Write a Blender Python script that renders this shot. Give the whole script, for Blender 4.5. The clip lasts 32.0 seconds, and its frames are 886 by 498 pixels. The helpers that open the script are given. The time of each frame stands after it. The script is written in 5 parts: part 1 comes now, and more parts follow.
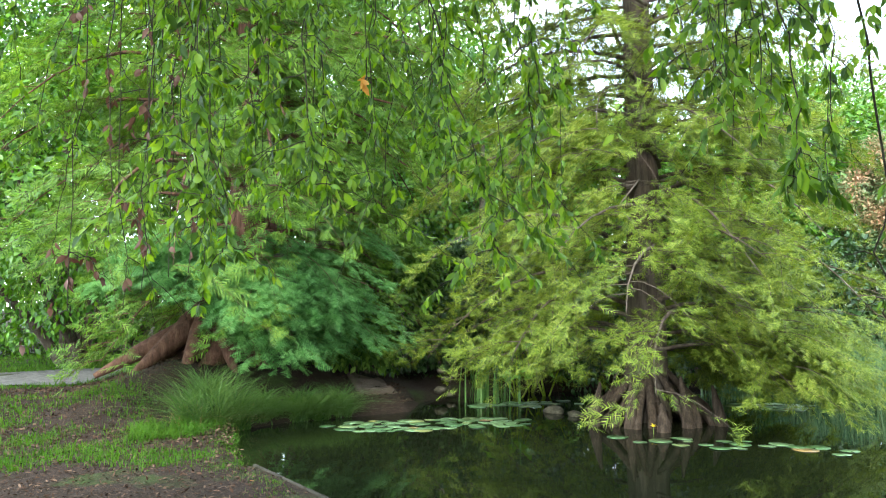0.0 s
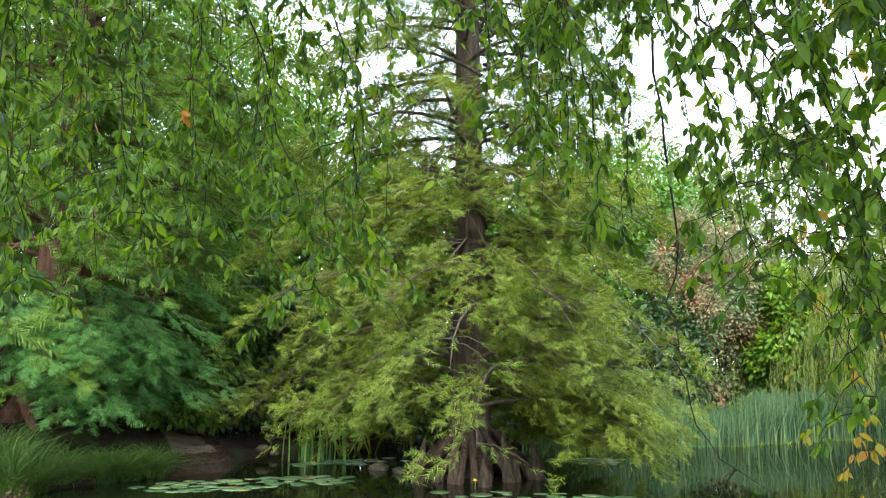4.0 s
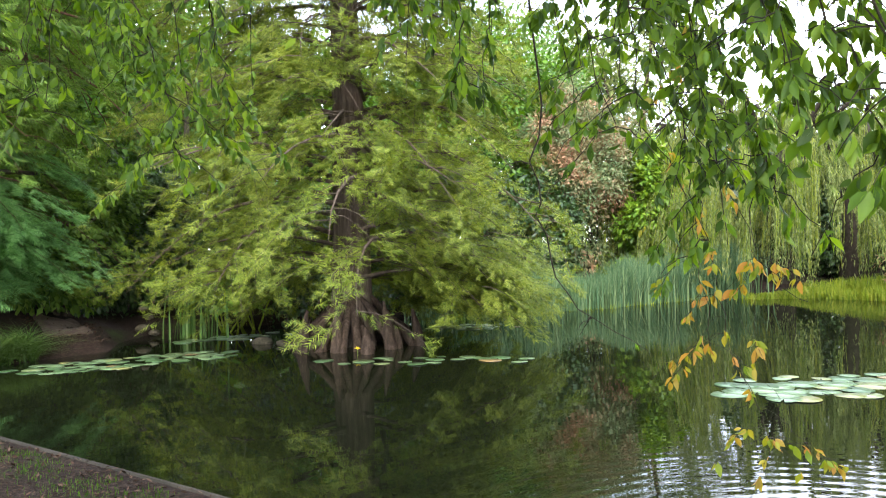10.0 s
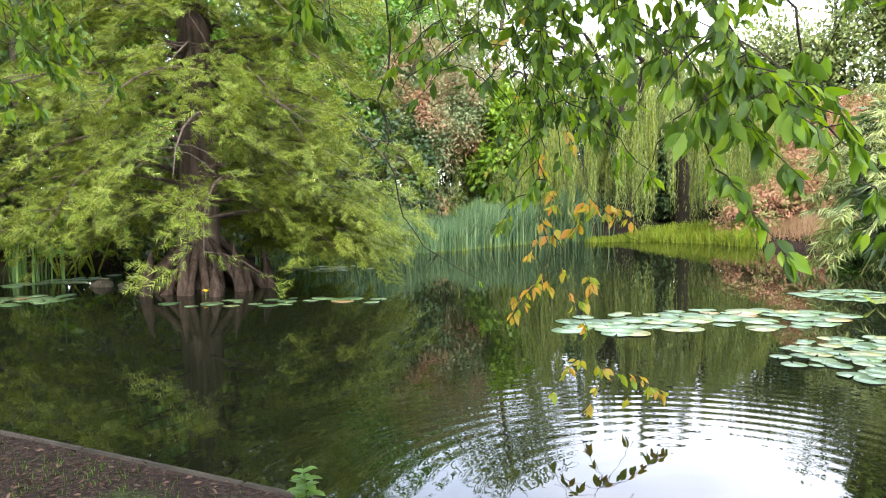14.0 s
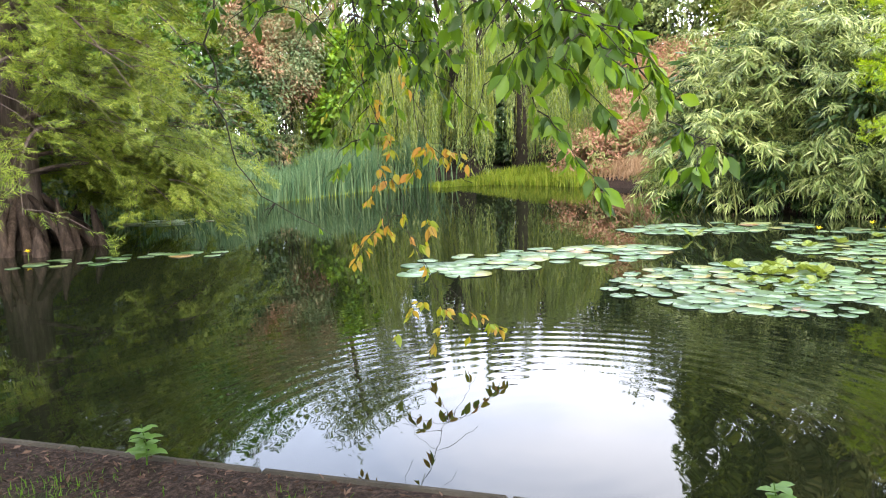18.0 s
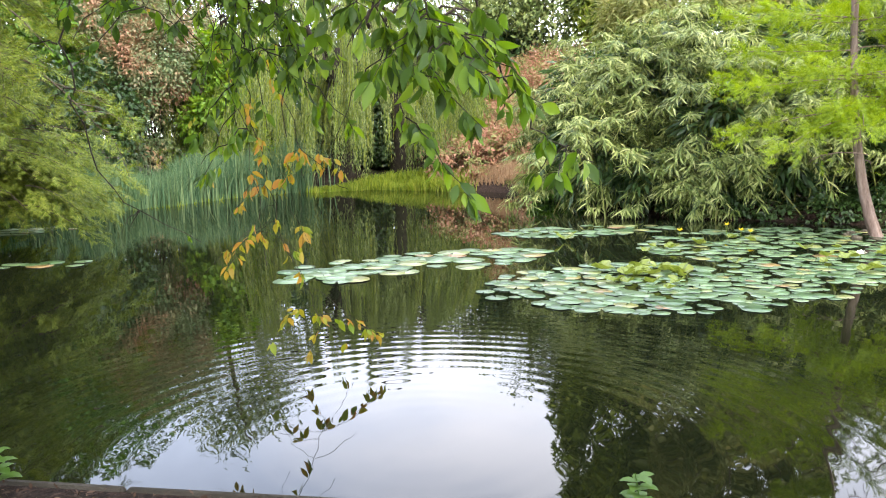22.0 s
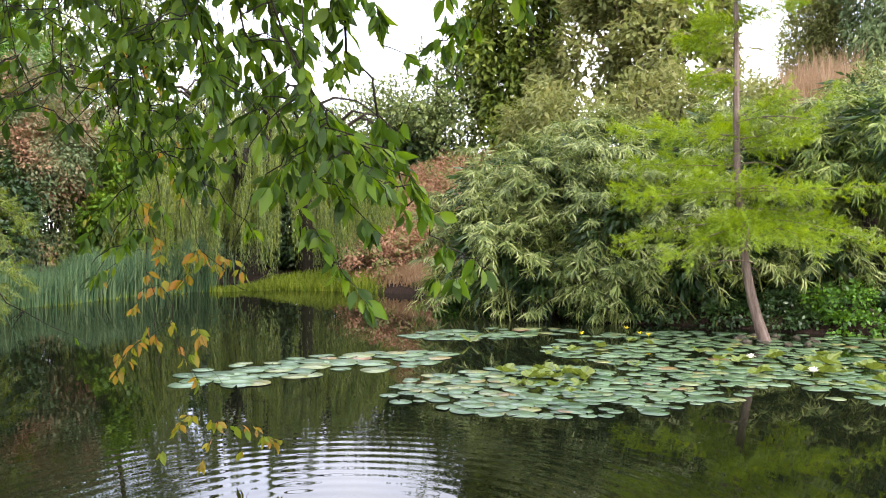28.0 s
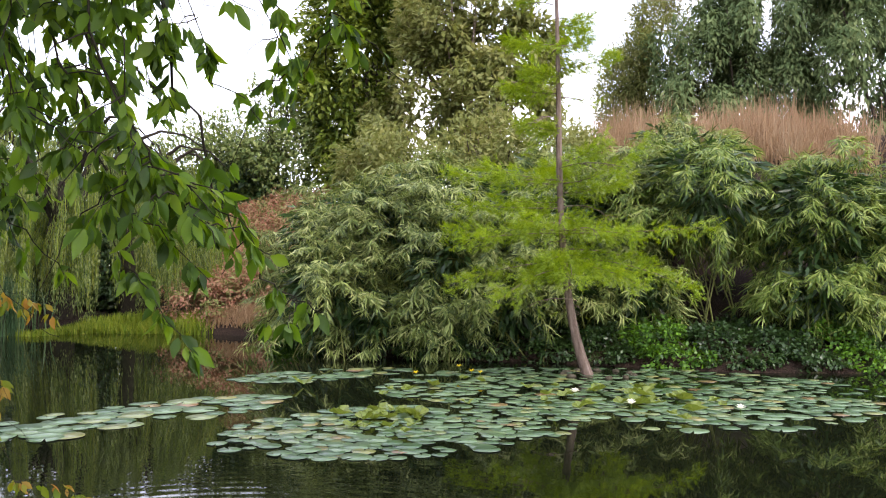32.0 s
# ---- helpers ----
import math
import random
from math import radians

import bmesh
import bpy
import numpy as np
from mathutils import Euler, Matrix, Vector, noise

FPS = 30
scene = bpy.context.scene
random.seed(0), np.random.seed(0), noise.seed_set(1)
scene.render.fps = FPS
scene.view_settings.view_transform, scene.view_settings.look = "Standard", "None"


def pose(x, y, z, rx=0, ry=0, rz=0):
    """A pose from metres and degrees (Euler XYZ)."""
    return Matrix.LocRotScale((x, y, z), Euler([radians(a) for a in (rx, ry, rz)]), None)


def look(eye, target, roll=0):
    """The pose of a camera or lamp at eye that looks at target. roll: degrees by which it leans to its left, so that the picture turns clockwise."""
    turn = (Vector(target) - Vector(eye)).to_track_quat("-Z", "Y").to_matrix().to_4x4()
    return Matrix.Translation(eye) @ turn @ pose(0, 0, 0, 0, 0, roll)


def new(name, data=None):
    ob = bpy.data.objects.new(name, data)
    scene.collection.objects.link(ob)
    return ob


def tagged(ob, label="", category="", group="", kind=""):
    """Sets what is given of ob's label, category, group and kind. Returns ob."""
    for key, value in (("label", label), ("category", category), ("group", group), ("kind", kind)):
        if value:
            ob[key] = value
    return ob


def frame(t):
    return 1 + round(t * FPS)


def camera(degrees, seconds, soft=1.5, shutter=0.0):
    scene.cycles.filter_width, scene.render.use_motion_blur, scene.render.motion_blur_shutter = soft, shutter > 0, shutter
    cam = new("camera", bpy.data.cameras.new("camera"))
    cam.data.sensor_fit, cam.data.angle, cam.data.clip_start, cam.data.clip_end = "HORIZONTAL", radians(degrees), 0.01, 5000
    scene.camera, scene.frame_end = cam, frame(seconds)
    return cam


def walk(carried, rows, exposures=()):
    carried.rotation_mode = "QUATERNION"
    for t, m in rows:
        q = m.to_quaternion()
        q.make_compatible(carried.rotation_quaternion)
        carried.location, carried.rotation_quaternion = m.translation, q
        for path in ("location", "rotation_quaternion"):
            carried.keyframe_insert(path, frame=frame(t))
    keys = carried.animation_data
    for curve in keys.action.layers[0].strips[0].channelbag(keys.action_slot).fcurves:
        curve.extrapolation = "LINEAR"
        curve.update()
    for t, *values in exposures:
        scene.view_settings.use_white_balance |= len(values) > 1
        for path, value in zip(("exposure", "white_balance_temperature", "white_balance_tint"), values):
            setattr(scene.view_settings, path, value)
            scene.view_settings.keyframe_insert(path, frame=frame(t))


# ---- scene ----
# ---- camera ----
cam = camera(57.04, 32.0, soft=1.1)
# seconds, eye x y z, heading (clockwise from +y), tilt, roll
PATH = [
    (0, -0.138, 0.194, 1.823, 14.15, 4.03, -0.24),
    (0.5, -0.130, 0.188, 1.808, 15.15, 4.89, -0.08),
    (1, -0.122, 0.183, 1.795, 15.92, 5.32, 0.16),
    (1.5, -0.114, 0.177, 1.782, 17.28, 5.76, 0.33),
    (2, -0.107, 0.171, 1.770, 18.01, 6.32, 0.65),
    (2.5, -0.100, 0.166, 1.758, 19.02, 7.53, 0.89),
    (3, -0.094, 0.160, 1.746, 22.25, 8.39, 0.74),
    (3.5, -0.087, 0.154, 1.736, 24.91, 8.54, 0.76),
    (5.5, -0.065, 0.129, 1.697, 26.44, 7.81, 0.03),
    (6, -0.060, 0.123, 1.689, 26.60, 7.03, -0.29),
    (6.5, -0.055, 0.117, 1.681, 27.62, 5.98, -0.60),
    (7, -0.050, 0.110, 1.673, 28.92, 4.97, -0.89),
    (7.5, -0.046, 0.104, 1.666, 29.38, 3.89, -0.99),
    (8, -0.042, 0.098, 1.659, 30.99, 2.60, -1.11),
    (8.5, -0.038, 0.091, 1.653, 32.05, 0.99, -1.26),
    (9, -0.034, 0.085, 1.647, 32.43, -0.07, -1.25),
    (9.5, -0.031, 0.079, 1.641, 33.11, -0.23, -1.35),
    (10, -0.028, 0.072, 1.636, 33.81, -0.34, -1.28),
    (10.5, -0.024, 0.066, 1.631, 35.12, -0.65, -1.17),
    (11, -0.022, 0.060, 1.627, 36.25, -1.14, -1.18),
    (11.5, -0.019, 0.054, 1.623, 37.55, -1.39, -0.97),
    (12, -0.016, 0.047, 1.619, 39.07, -2.04, -0.63),
    (12.5, -0.014, 0.041, 1.616, 40.83, -3.27, -0.43),
    (13, -0.011, 0.035, 1.613, 41.85, -3.55, -0.26),
    (13.5, -0.009, 0.029, 1.610, 42.84, -3.76, -0.31),
    (15.5, -0.002, 0.006, 1.601, 47.25, -7.46, -0.81),
    (16, 0.000, 0.000, 1.600, 48.84, -7.98, -0.85),
    (16.5, 0.002, -0.006, 1.599, 50.54, -8.27, -1.01),
    (17, 0.003, -0.011, 1.598, 51.17, -8.23, -1.23),
    (17.5, 0.004, -0.016, 1.597, 52.34, -8.26, -1.29),
    (18, 0.006, -0.022, 1.597, 54.52, -8.32, -1.44),
    (18.5, 0.007, -0.027, 1.597, 56.35, -8.36, -1.39),
    (19, 0.008, -0.032, 1.596, 57.76, -8.38, -1.34),
    (19.5, 0.009, -0.036, 1.597, 58.36, -8.45, -1.40),
    (20, 0.010, -0.041, 1.597, 59.77, -8.50, -1.24),
    (20.5, 0.011, -0.046, 1.597, 60.79, -8.47, -1.18),
    (21, 0.012, -0.050, 1.598, 61.89, -8.42, -1.04),
    (21.5, 0.013, -0.054, 1.599, 62.02, -8.32, -1.12),
    (22, 0.014, -0.058, 1.600, 62.99, -8.15, -1.02),
    (22.5, 0.015, -0.062, 1.601, 63.66, -7.74, -0.96),
    (23, 0.016, -0.066, 1.602, 64.00, -7.32, -0.89),
    (23.5, 0.016, -0.069, 1.603, 64.98, -6.51, -0.66),
    (24, 0.017, -0.073, 1.605, 65.16, -5.93, -0.56),
    (24.5, 0.018, -0.076, 1.606, 65.59, -5.32, -0.46),
    (25, 0.019, -0.079, 1.608, 66.03, -4.72, -0.37),
    (25.5, 0.020, -0.081, 1.609, 66.69, -4.06, -0.28),
    (27.5, 0.025, -0.090, 1.617, 69.21, -2.03, 0.04),
    (28, 0.026, -0.091, 1.618, 69.47, -1.13, 0.10),
    (28.5, 0.027, -0.092, 1.620, 70.23, -0.20, 0.03),
    (29, 0.029, -0.093, 1.622, 70.74, 0.52, -0.08),
    (29.5, 0.030, -0.094, 1.624, 71.48, 0.90, -0.16),
    (30, 0.032, -0.094, 1.626, 73.06, 1.49, -0.14),
    (30.5, 0.033, -0.094, 1.628, 75.22, 1.80, -0.17),
    (31, 0.035, -0.094, 1.630, 77.06, 1.83, -0.18),
    (31.5, 0.037, -0.094, 1.631, 79.21, 1.75, 0.00),
    (32, 0.039, -0.093, 1.633, 81.04, 1.60, 0.05),
]


def aim(x, y, z, head, tilt, roll):
    a, e = radians(head), radians(tilt)
    d = Vector((math.sin(a) * math.cos(e), math.cos(a) * math.cos(e), math.sin(e)))
    return look((x, y, z), Vector((x, y, z)) + d, roll)


EXPOSURES = [(0, 2.6, 6450, -3), (1, 2.51, 6450, -2), (2, 1.98, 6500, -1), (3.5, 2.03, 6600, 0.5), (5.5, 2.42, 6750, 7), (6, 2.5, 6750, 10), (7, 2.58, 6800, 9), (8, 2.54, 6800, 10), (9, 2.4, 6800, 11), (11, 2.38, 6800, 12), (13, 2.5, 6850, 13), (18, 2.47, 6900, 15), (20, 2.4, 6900, 15), (25, 2.07, 6950, 17), (28, 1.77, 6900, 18), (30, 1.54, 6900, 18), (32, 1.37, 6900, 19)]
walk(cam, [(r[0], aim(*r[1:])) for r in PATH], EXPOSURES)

# ---- world and sun: bright overcast ----
world = bpy.data.worlds.new("sky")
scene.world = world
world.use_nodes = True
wt = world.node_tree
wt.nodes.clear()
sky = wt.nodes.new("ShaderNodeTexSky")
sky.sky_type = "NISHITA"
sky.sun_disc = False
sky.dust_density, sky.ozone_density = 0.3, 2.5
sky.sun_elevation, sky.sun_rotation = radians(48), radians(215)
wco = wt.nodes.new("ShaderNodeTexCoord")
wmap = wt.nodes.new("ShaderNodeMapping")
wmap.inputs["Scale"].default_value = (1, 1, 2.5)
wno = wt.nodes.new("ShaderNodeTexNoise")
wno.inputs["Scale"].default_value, wno.inputs["Detail"].default_value = 2.2, 7
wra = wt.nodes.new("ShaderNodeValToRGB")
wra.color_ramp.elements[0].position, wra.color_ramp.elements[1].position = 0.34, 0.62
wra.color_ramp.elements[0].color = (0.48, 0.48, 0.48, 1)
wra.color_ramp.elements[1].color = (1, 1, 1, 1)
wsc = wt.nodes.new("ShaderNodeVectorMath")
wsc.operation = "SCALE"
wsc.inputs[3].default_value = 0.24
wmx = wt.nodes.new("ShaderNodeMix")
wmx.data_type = "RGBA"
wmx.inputs[7].default_value = (1.44, 1.52, 1.68, 1)
wbg = wt.nodes.new("ShaderNodeBackground")
wbg.inputs["Strength"].default_value = 1.0
wou = wt.nodes.new("ShaderNodeOutputWorld")
wl = wt.links.new
wl(wco.outputs["Generated"], wmap.inputs["Vector"])
wl(wmap.outputs["Vector"], wno.inputs["Vector"])
wl(wno.outputs["Fac"], wra.inputs["Fac"])
wl(sky.outputs["Color"], wsc.inputs[0])
wse = wt.nodes.new("ShaderNodeSeparateXYZ")
wmr = wt.nodes.new("ShaderNodeMapRange")
wmr.inputs[1].default_value, wmr.inputs[2].default_value, wmr.inputs[3].default_value, wmr.inputs[4].default_value = 0.26, 0.5, 1.0, 0.6
wmu = wt.nodes.new("ShaderNodeMath")
wmu.operation = "MULTIPLY"
wl(wco.outputs["Generated"], wse.inputs[0])
wl(wse.outputs["Z"], wmr.inputs[0])
wl(wra.outputs["Color"], wmu.inputs[0])
wl(wmr.outputs[0], wmu.inputs[1])
wl(wmu.outputs[0], wmx.inputs[0])
wl(wsc.outputs[0], wmx.inputs[6])
wl(wmx.outputs[2], wbg.inputs["Color"])
wl(wbg.outputs[0], wou.inputs["Surface"])
sun_data = bpy.data.lights.new("sun", "SUN")
sun_data.energy, sun_data.angle, sun_data.color = 1.5, radians(14), (1.0, 0.96, 0.9)
sun = new("sun", sun_data)
sun.matrix_world = look((40 * math.cos(radians(48)) * math.sin(radians(215)), 40 * math.cos(radians(48)) * math.cos(radians(215)), 40 * math.sin(radians(48))), (0, 0, 0))

# ---- materials ----


def nodes_of(name):
    m = bpy.data.materials.new(name)
    m.use_nodes = True
    nt = m.node_tree
    b = nt.nodes["Principled BSDF"]
    return m, nt, b, nt.links.new


def ramp(nt, fac, stops):
    r = nt.nodes.new("ShaderNodeValToRGB")
    e = r.color_ramp.elements
    while len(e) < len(stops):
        e.new(0.5)
    for i, (p, c) in enumerate(stops):
        e[i].position, e[i].color = p, (*c, 1)
    nt.links.new(fac, r.inputs["Fac"])
    return r.outputs["Color"]


def noise_node(nt, scale, detail=4, rough=0.55, vec=None):
    n = nt.nodes.new("ShaderNodeTexNoise")
    n.inputs["Scale"].default_value, n.inputs["Detail"].default_value, n.inputs["Roughness"].default_value = scale, detail, rough
    if vec is None:
        vec = nt.nodes.new("ShaderNodeTexCoord").outputs["Object"]
    nt.links.new(vec, n.inputs["Vector"])
    return n.outputs["Fac"]


def math_node(nt, op, a, b):
    n = nt.nodes.new("ShaderNodeMath")
    n.operation = op
    for i, v in enumerate((a, b)):
        if isinstance(v, (int, float)):
            n.inputs[i].default_value = v
        else:
            nt.links.new(v, n.inputs[i])
    return n.outputs[0]


def foliage(name, cols, trans=0.35, rough=0.45, patch=0.6, spread=0.55, spec=0.35):
    """Leaf material: every leaf its own shade, drifting in patches over the crown; light passes through."""
    m, nt, b, ln = nodes_of(name)
    g = nt.nodes.new("ShaderNodeNewGeometry")
    n = noise_node(nt, patch, 3)
    f = math_node(nt, "ADD", math_node(nt, "MULTIPLY", g.outputs["Random Per Island"], spread), math_node(nt, "MULTIPLY", math_node(nt, "SUBTRACT", n, 0.3), 2.4 * (1 - spread)))
    k = len(cols) - 1
    c = ramp(nt, f, [(0.04 + 0.92 * i / k, col) for i, col in enumerate(cols)])
    ln(c, b.inputs["Base Color"])
    b.inputs["Roughness"].default_value = rough
    b.inputs["Specular IOR Level"].default_value = spec
    t = nt.nodes.new("ShaderNodeBsdfTranslucent")
    hs = nt.nodes.new("ShaderNodeHueSaturation")
    hs.inputs["Hue"].default_value, hs.inputs["Saturation"].default_value, hs.inputs["Value"].default_value = 0.485, 1.1, 1.5
    ln(c, hs.inputs["Color"])
    ln(hs.outputs["Color"], t.inputs["Color"])
    mx = nt.nodes.new("ShaderNodeMixShader")
    mx.inputs[0].default_value = trans
    ln(b.outputs[0], mx.inputs[1])
    ln(t.outputs[0], mx.inputs[2])
    ln(mx.outputs[0], nt.nodes["Material Output"].inputs["Surface"])
    return m


def rough_stuff(name, cols, scale=3.0, fine=40.0, rough=0.9, bump=0.4, stretch=(1, 1, 1), dist=0.02):
    """Bark, soil, stone: two scales of noise and a bump."""
    m, nt, b, ln = nodes_of(name)
    mp = nt.nodes.new("ShaderNodeMapping")
    mp.inputs["Scale"].default_value = stretch
    ln(nt.nodes.new("ShaderNodeTexCoord").outputs["Object"], mp.inputs["Vector"])
    v = mp.outputs["Vector"]
    a, f = noise_node(nt, scale, 5, 0.6, v), noise_node(nt, fine, 4, 0.6, v)
    s = math_node(nt, "ADD", math_node(nt, "MULTIPLY", a, 0.62), math_node(nt, "MULTIPLY", f, 0.38))
    k = len(cols) - 1
    ln(ramp(nt, s, [(0.3 + 0.4 * i / k, c) for i, c in enumerate(cols)]), b.inputs["Base Color"])
    b.inputs["Roughness"].default_value = rough
    b.inputs["Specular IOR Level"].default_value = 0.15
    bp = nt.nodes.new("ShaderNodeBump")
    bp.inputs["Strength"].default_value, bp.inputs["Distance"].default_value = bump, dist
    ln(s, bp.inputs["Height"])
    ln(bp.outputs[0], b.inputs["Normal"])
    return m


M_CYPRESS = foliage("cypress_needles", [(0.022, 0.038, 0.006), (0.082, 0.122, 0.015), (0.155, 0.2, 0.026), (0.25, 0.28, 0.06)], 0.34, 0.5, 0.9, 0.7, 0.15)
M_REDWOOD = foliage("redwood_needles", [(0.022, 0.05, 0.008), (0.085, 0.155, 0.024), (0.18, 0.27, 0.05)], 0.42, 0.5, 0.8, 0.65, 0.15)
M_FERN = foliage("low_redwood_needles", [(0.03, 0.08, 0.022), (0.1, 0.225, 0.062), (0.2, 0.35, 0.12)], 0.48, 0.5, 0.8, 0.6, 0.15)
M_YOUNG = foliage("young_cypress_needles", [(0.085, 0.145, 0.012), (0.18, 0.27, 0.022), (0.29, 0.37, 0.045)], 0.46, 0.5, 0.8, 0.8, 0.15)
M_CHERRY = foliage("cherry_leaves", [(0.026, 0.058, 0.009), (0.06, 0.122, 0.015), (0.11, 0.205, 0.02), (0.19, 0.29, 0.032)], 0.5, 0.4, 0.9, 0.85, 0.3)
M_YELLOW = foliage("yellowing_leaves", [(0.34, 0.23, 0.02), (0.4, 0.18, 0.035), (0.28, 0.26, 0.03)], 0.4, 0.45)
M_ORANGE = foliage("autumn_cherry_leaves", [(0.1, 0.17, 0.016), (0.2, 0.22, 0.022), (0.38, 0.2, 0.05), (0.27, 0.24, 0.028), (0.13, 0.19, 0.018)], 0.42, 0.45, 3.0, 0.85, 0.2)
M_RUST = foliage("withered_leaves", [(0.06, 0.026, 0.016), (0.1, 0.045, 0.026), (0.05, 0.022, 0.015)], 0.15, 0.7)
M_MIXED = foliage("mixed_green_leaves", [(0.02, 0.06, 0.006), (0.06, 0.15, 0.013), (0.13, 0.26, 0.02)], 0.3, 0.45, 0.6, 0.75)
# dark shrubs; also leaves that stand in for deep shade
M_DARK = foliage("dark_shrub_and_shade_leaves", [(0.012, 0.03, 0.008), (0.026, 0.058, 0.013), (0.06, 0.11, 0.03)], 0.22, 0.35)
M_BRIGHT = foliage("bright_shrub_leaves", [(0.05, 0.12, 0.012), (0.12, 0.225, 0.02), (0.22, 0.32, 0.035)], 0.42, 0.45, 0.8, 0.8)
M_RED = foliage("coppery_shrub_leaves", [(0.055, 0.1, 0.045), (0.11, 0.17, 0.07), (0.17, 0.18, 0.08), (0.32, 0.18, 0.1), (0.42, 0.24, 0.15)], 0.3, 0.5, 0.85, 0.3, 0.3)
M_SLOPE = foliage("reddening_slope_leaves", [(0.12, 0.17, 0.045), (0.19, 0.21, 0.07), (0.36, 0.17, 0.115), (0.3, 0.22, 0.12), (0.14, 0.19, 0.055)], 0.3, 0.55, 0.9, 0.35, 0.15)
M_WILLOW = foliage("willow_leaves", [(0.045, 0.075, 0.02), (0.135, 0.18, 0.048), (0.28, 0.31, 0.115)], 0.28, 0.5, 0.35, 0.8, 0.2)
M_BAMBOO = foliage("bamboo_leaves", [(0.03, 0.052, 0.012), (0.11, 0.155, 0.036), (0.23, 0.28, 0.08), (0.37, 0.39, 0.155)], 0.3, 0.45, 1.3, 0.88, 0.3)
M_BAMBOO_GREEN = foliage("fresh_bamboo_leaves", [(0.02, 0.042, 0.008), (0.095, 0.155, 0.025), (0.19, 0.26, 0.05), (0.33, 0.37, 0.11)], 0.3, 0.45, 1.3, 0.88, 0.3)
M_OLIVE = foliage("olive_tree_leaves", [(0.085, 0.1, 0.03), (0.17, 0.19, 0.055), (0.28, 0.265, 0.1)], 0.4, 0.6, 0.6, 0.6, 0.2)
M_CONIFER = foliage("far_conifer_needles", [(0.05, 0.085, 0.034), (0.11, 0.155, 0.06), (0.19, 0.225, 0.09)], 0.25, 0.7, 0.7, 0.6, 0.1)
M_REED = foliage("reed_blades", [(0.034, 0.08, 0.038), (0.085, 0.155, 0.07), (0.17, 0.235, 0.105)], 0.3, 0.5, 0.6, 0.9, 0.2)
M_IRIS = foliage("iris_leaves", [(0.03, 0.07, 0.014), (0.06, 0.13, 0.028), (0.11, 0.18, 0.05)], 0.3, 0.45, 0.6, 0.8, 0.3)
M_SEDGE = foliage("yellow_sedge_blades", [(0.07, 0.12, 0.014), (0.165, 0.23, 0.022), (0.28, 0.3, 0.05)], 0.36, 0.5, 0.6, 0.85, 0.2)
M_GRASS = foliage("bank_grass_blades", [(0.018, 0.05, 0.004), (0.04, 0.095, 0.008), (0.075, 0.13, 0.014)], 0.3, 0.6, 1.5, 0.6, 0.1)
M_WEED = foliage("weed_leaves", [(0.05, 0.11, 0.016), (0.1, 0.185, 0.03)], 0.35, 0.45, 8.0, 0.9)
M_TUFT = foliage("dark_tuft_blades", [(0.016, 0.04, 0.008), (0.045, 0.095, 0.016), (0.1, 0.15, 0.04)], 0.3, 0.5, 1.5, 0.85, 0.2)
M_STRAW = foliage("dry_grass_blades", [(0.2, 0.125, 0.07), (0.3, 0.2, 0.11), (0.36, 0.27, 0.17)], 0.3, 0.7, 0.8, 0.5, 0.15)
M_PADUP = foliage("raised_lily_leaf", [(0.045, 0.09, 0.012), (0.085, 0.14, 0.02), (0.17, 0.2, 0.04)], 0.3, 0.35, 4.0, 0.8)
M_PETAL = foliage("white_petals", [(0.75, 0.73, 0.6), (0.82, 0.8, 0.72)], 0.3, 0.5)
M_YPETAL = foliage("yellow_petals", [(0.75, 0.55, 0.02), (0.8, 0.65, 0.05)], 0.2, 0.4)
M_BARK = rough_stuff("grey_brown_bark", [(0.03, 0.021, 0.015), (0.075, 0.055, 0.042), (0.14, 0.11, 0.085)], 5, 30, 0.9, 0.9, (2.5, 2.5, 0.3), 0.04)
M_REDBARK = rough_stuff("reddish_bark", [(0.025, 0.013, 0.008), (0.09, 0.044, 0.028), (0.18, 0.1, 0.07)], 5, 30, 0.9, 0.9, (2.5, 2.5, 0.25), 0.04)
M_PALEBARK = rough_stuff("pinkish_grey_bark", [(0.07, 0.045, 0.034), (0.17, 0.12, 0.095), (0.28, 0.215, 0.18)], 6, 34, 0.9, 0.6, (3, 3, 0.4), 0.02)
M_STUMP = rough_stuff("dark_wet_bark", [(0.012, 0.008, 0.006), (0.04, 0.027, 0.019), (0.1, 0.07, 0.05)], 6, 34, 0.85, 1.0, (3, 3, 0.5), 0.04)
M_TWIG = rough_stuff("dark_twig_bark", [(0.012, 0.01, 0.007), (0.028, 0.022, 0.015), (0.06, 0.05, 0.034)], 8, 60, 0.85, 0.3)
M_SOIL = rough_stuff("bark_mulch_soil", [(0.03, 0.02, 0.014), (0.085, 0.058, 0.042), (0.18, 0.13, 0.1)], 2.0, 55, 0.95, 0.8)
M_BOARD = rough_stuff("weathered_board", [(0.014, 0.012, 0.008), (0.035, 0.029, 0.02), (0.07, 0.06, 0.045)], 3, 60, 0.85, 0.5, (1, 1, 4))
M_STONE = rough_stuff("mossy_stone", [(0.025, 0.024, 0.014), (0.065, 0.055, 0.036), (0.15, 0.125, 0.09)], 4, 30, 0.9, 0.7)
M_GRAVEL = rough_stuff("pale_gravel", [(0.025, 0.022, 0.02), (0.075, 0.069, 0.065), (0.17, 0.155, 0.145)], 7, 45, 0.95, 0.6)
M_CLAY = rough_stuff("reddish_stone", [(0.16, 0.06, 0.03), (0.3, 0.14, 0.08), (0.36, 0.2, 0.13)], 8, 40, 0.9, 0.5)
M_CHIP = foliage("bark_chips", [(0.012, 0.008, 0.005), (0.045, 0.025, 0.016), (0.11, 0.07, 0.048)], 0.0, 0.95, 3.0, 0.9, 0.05)


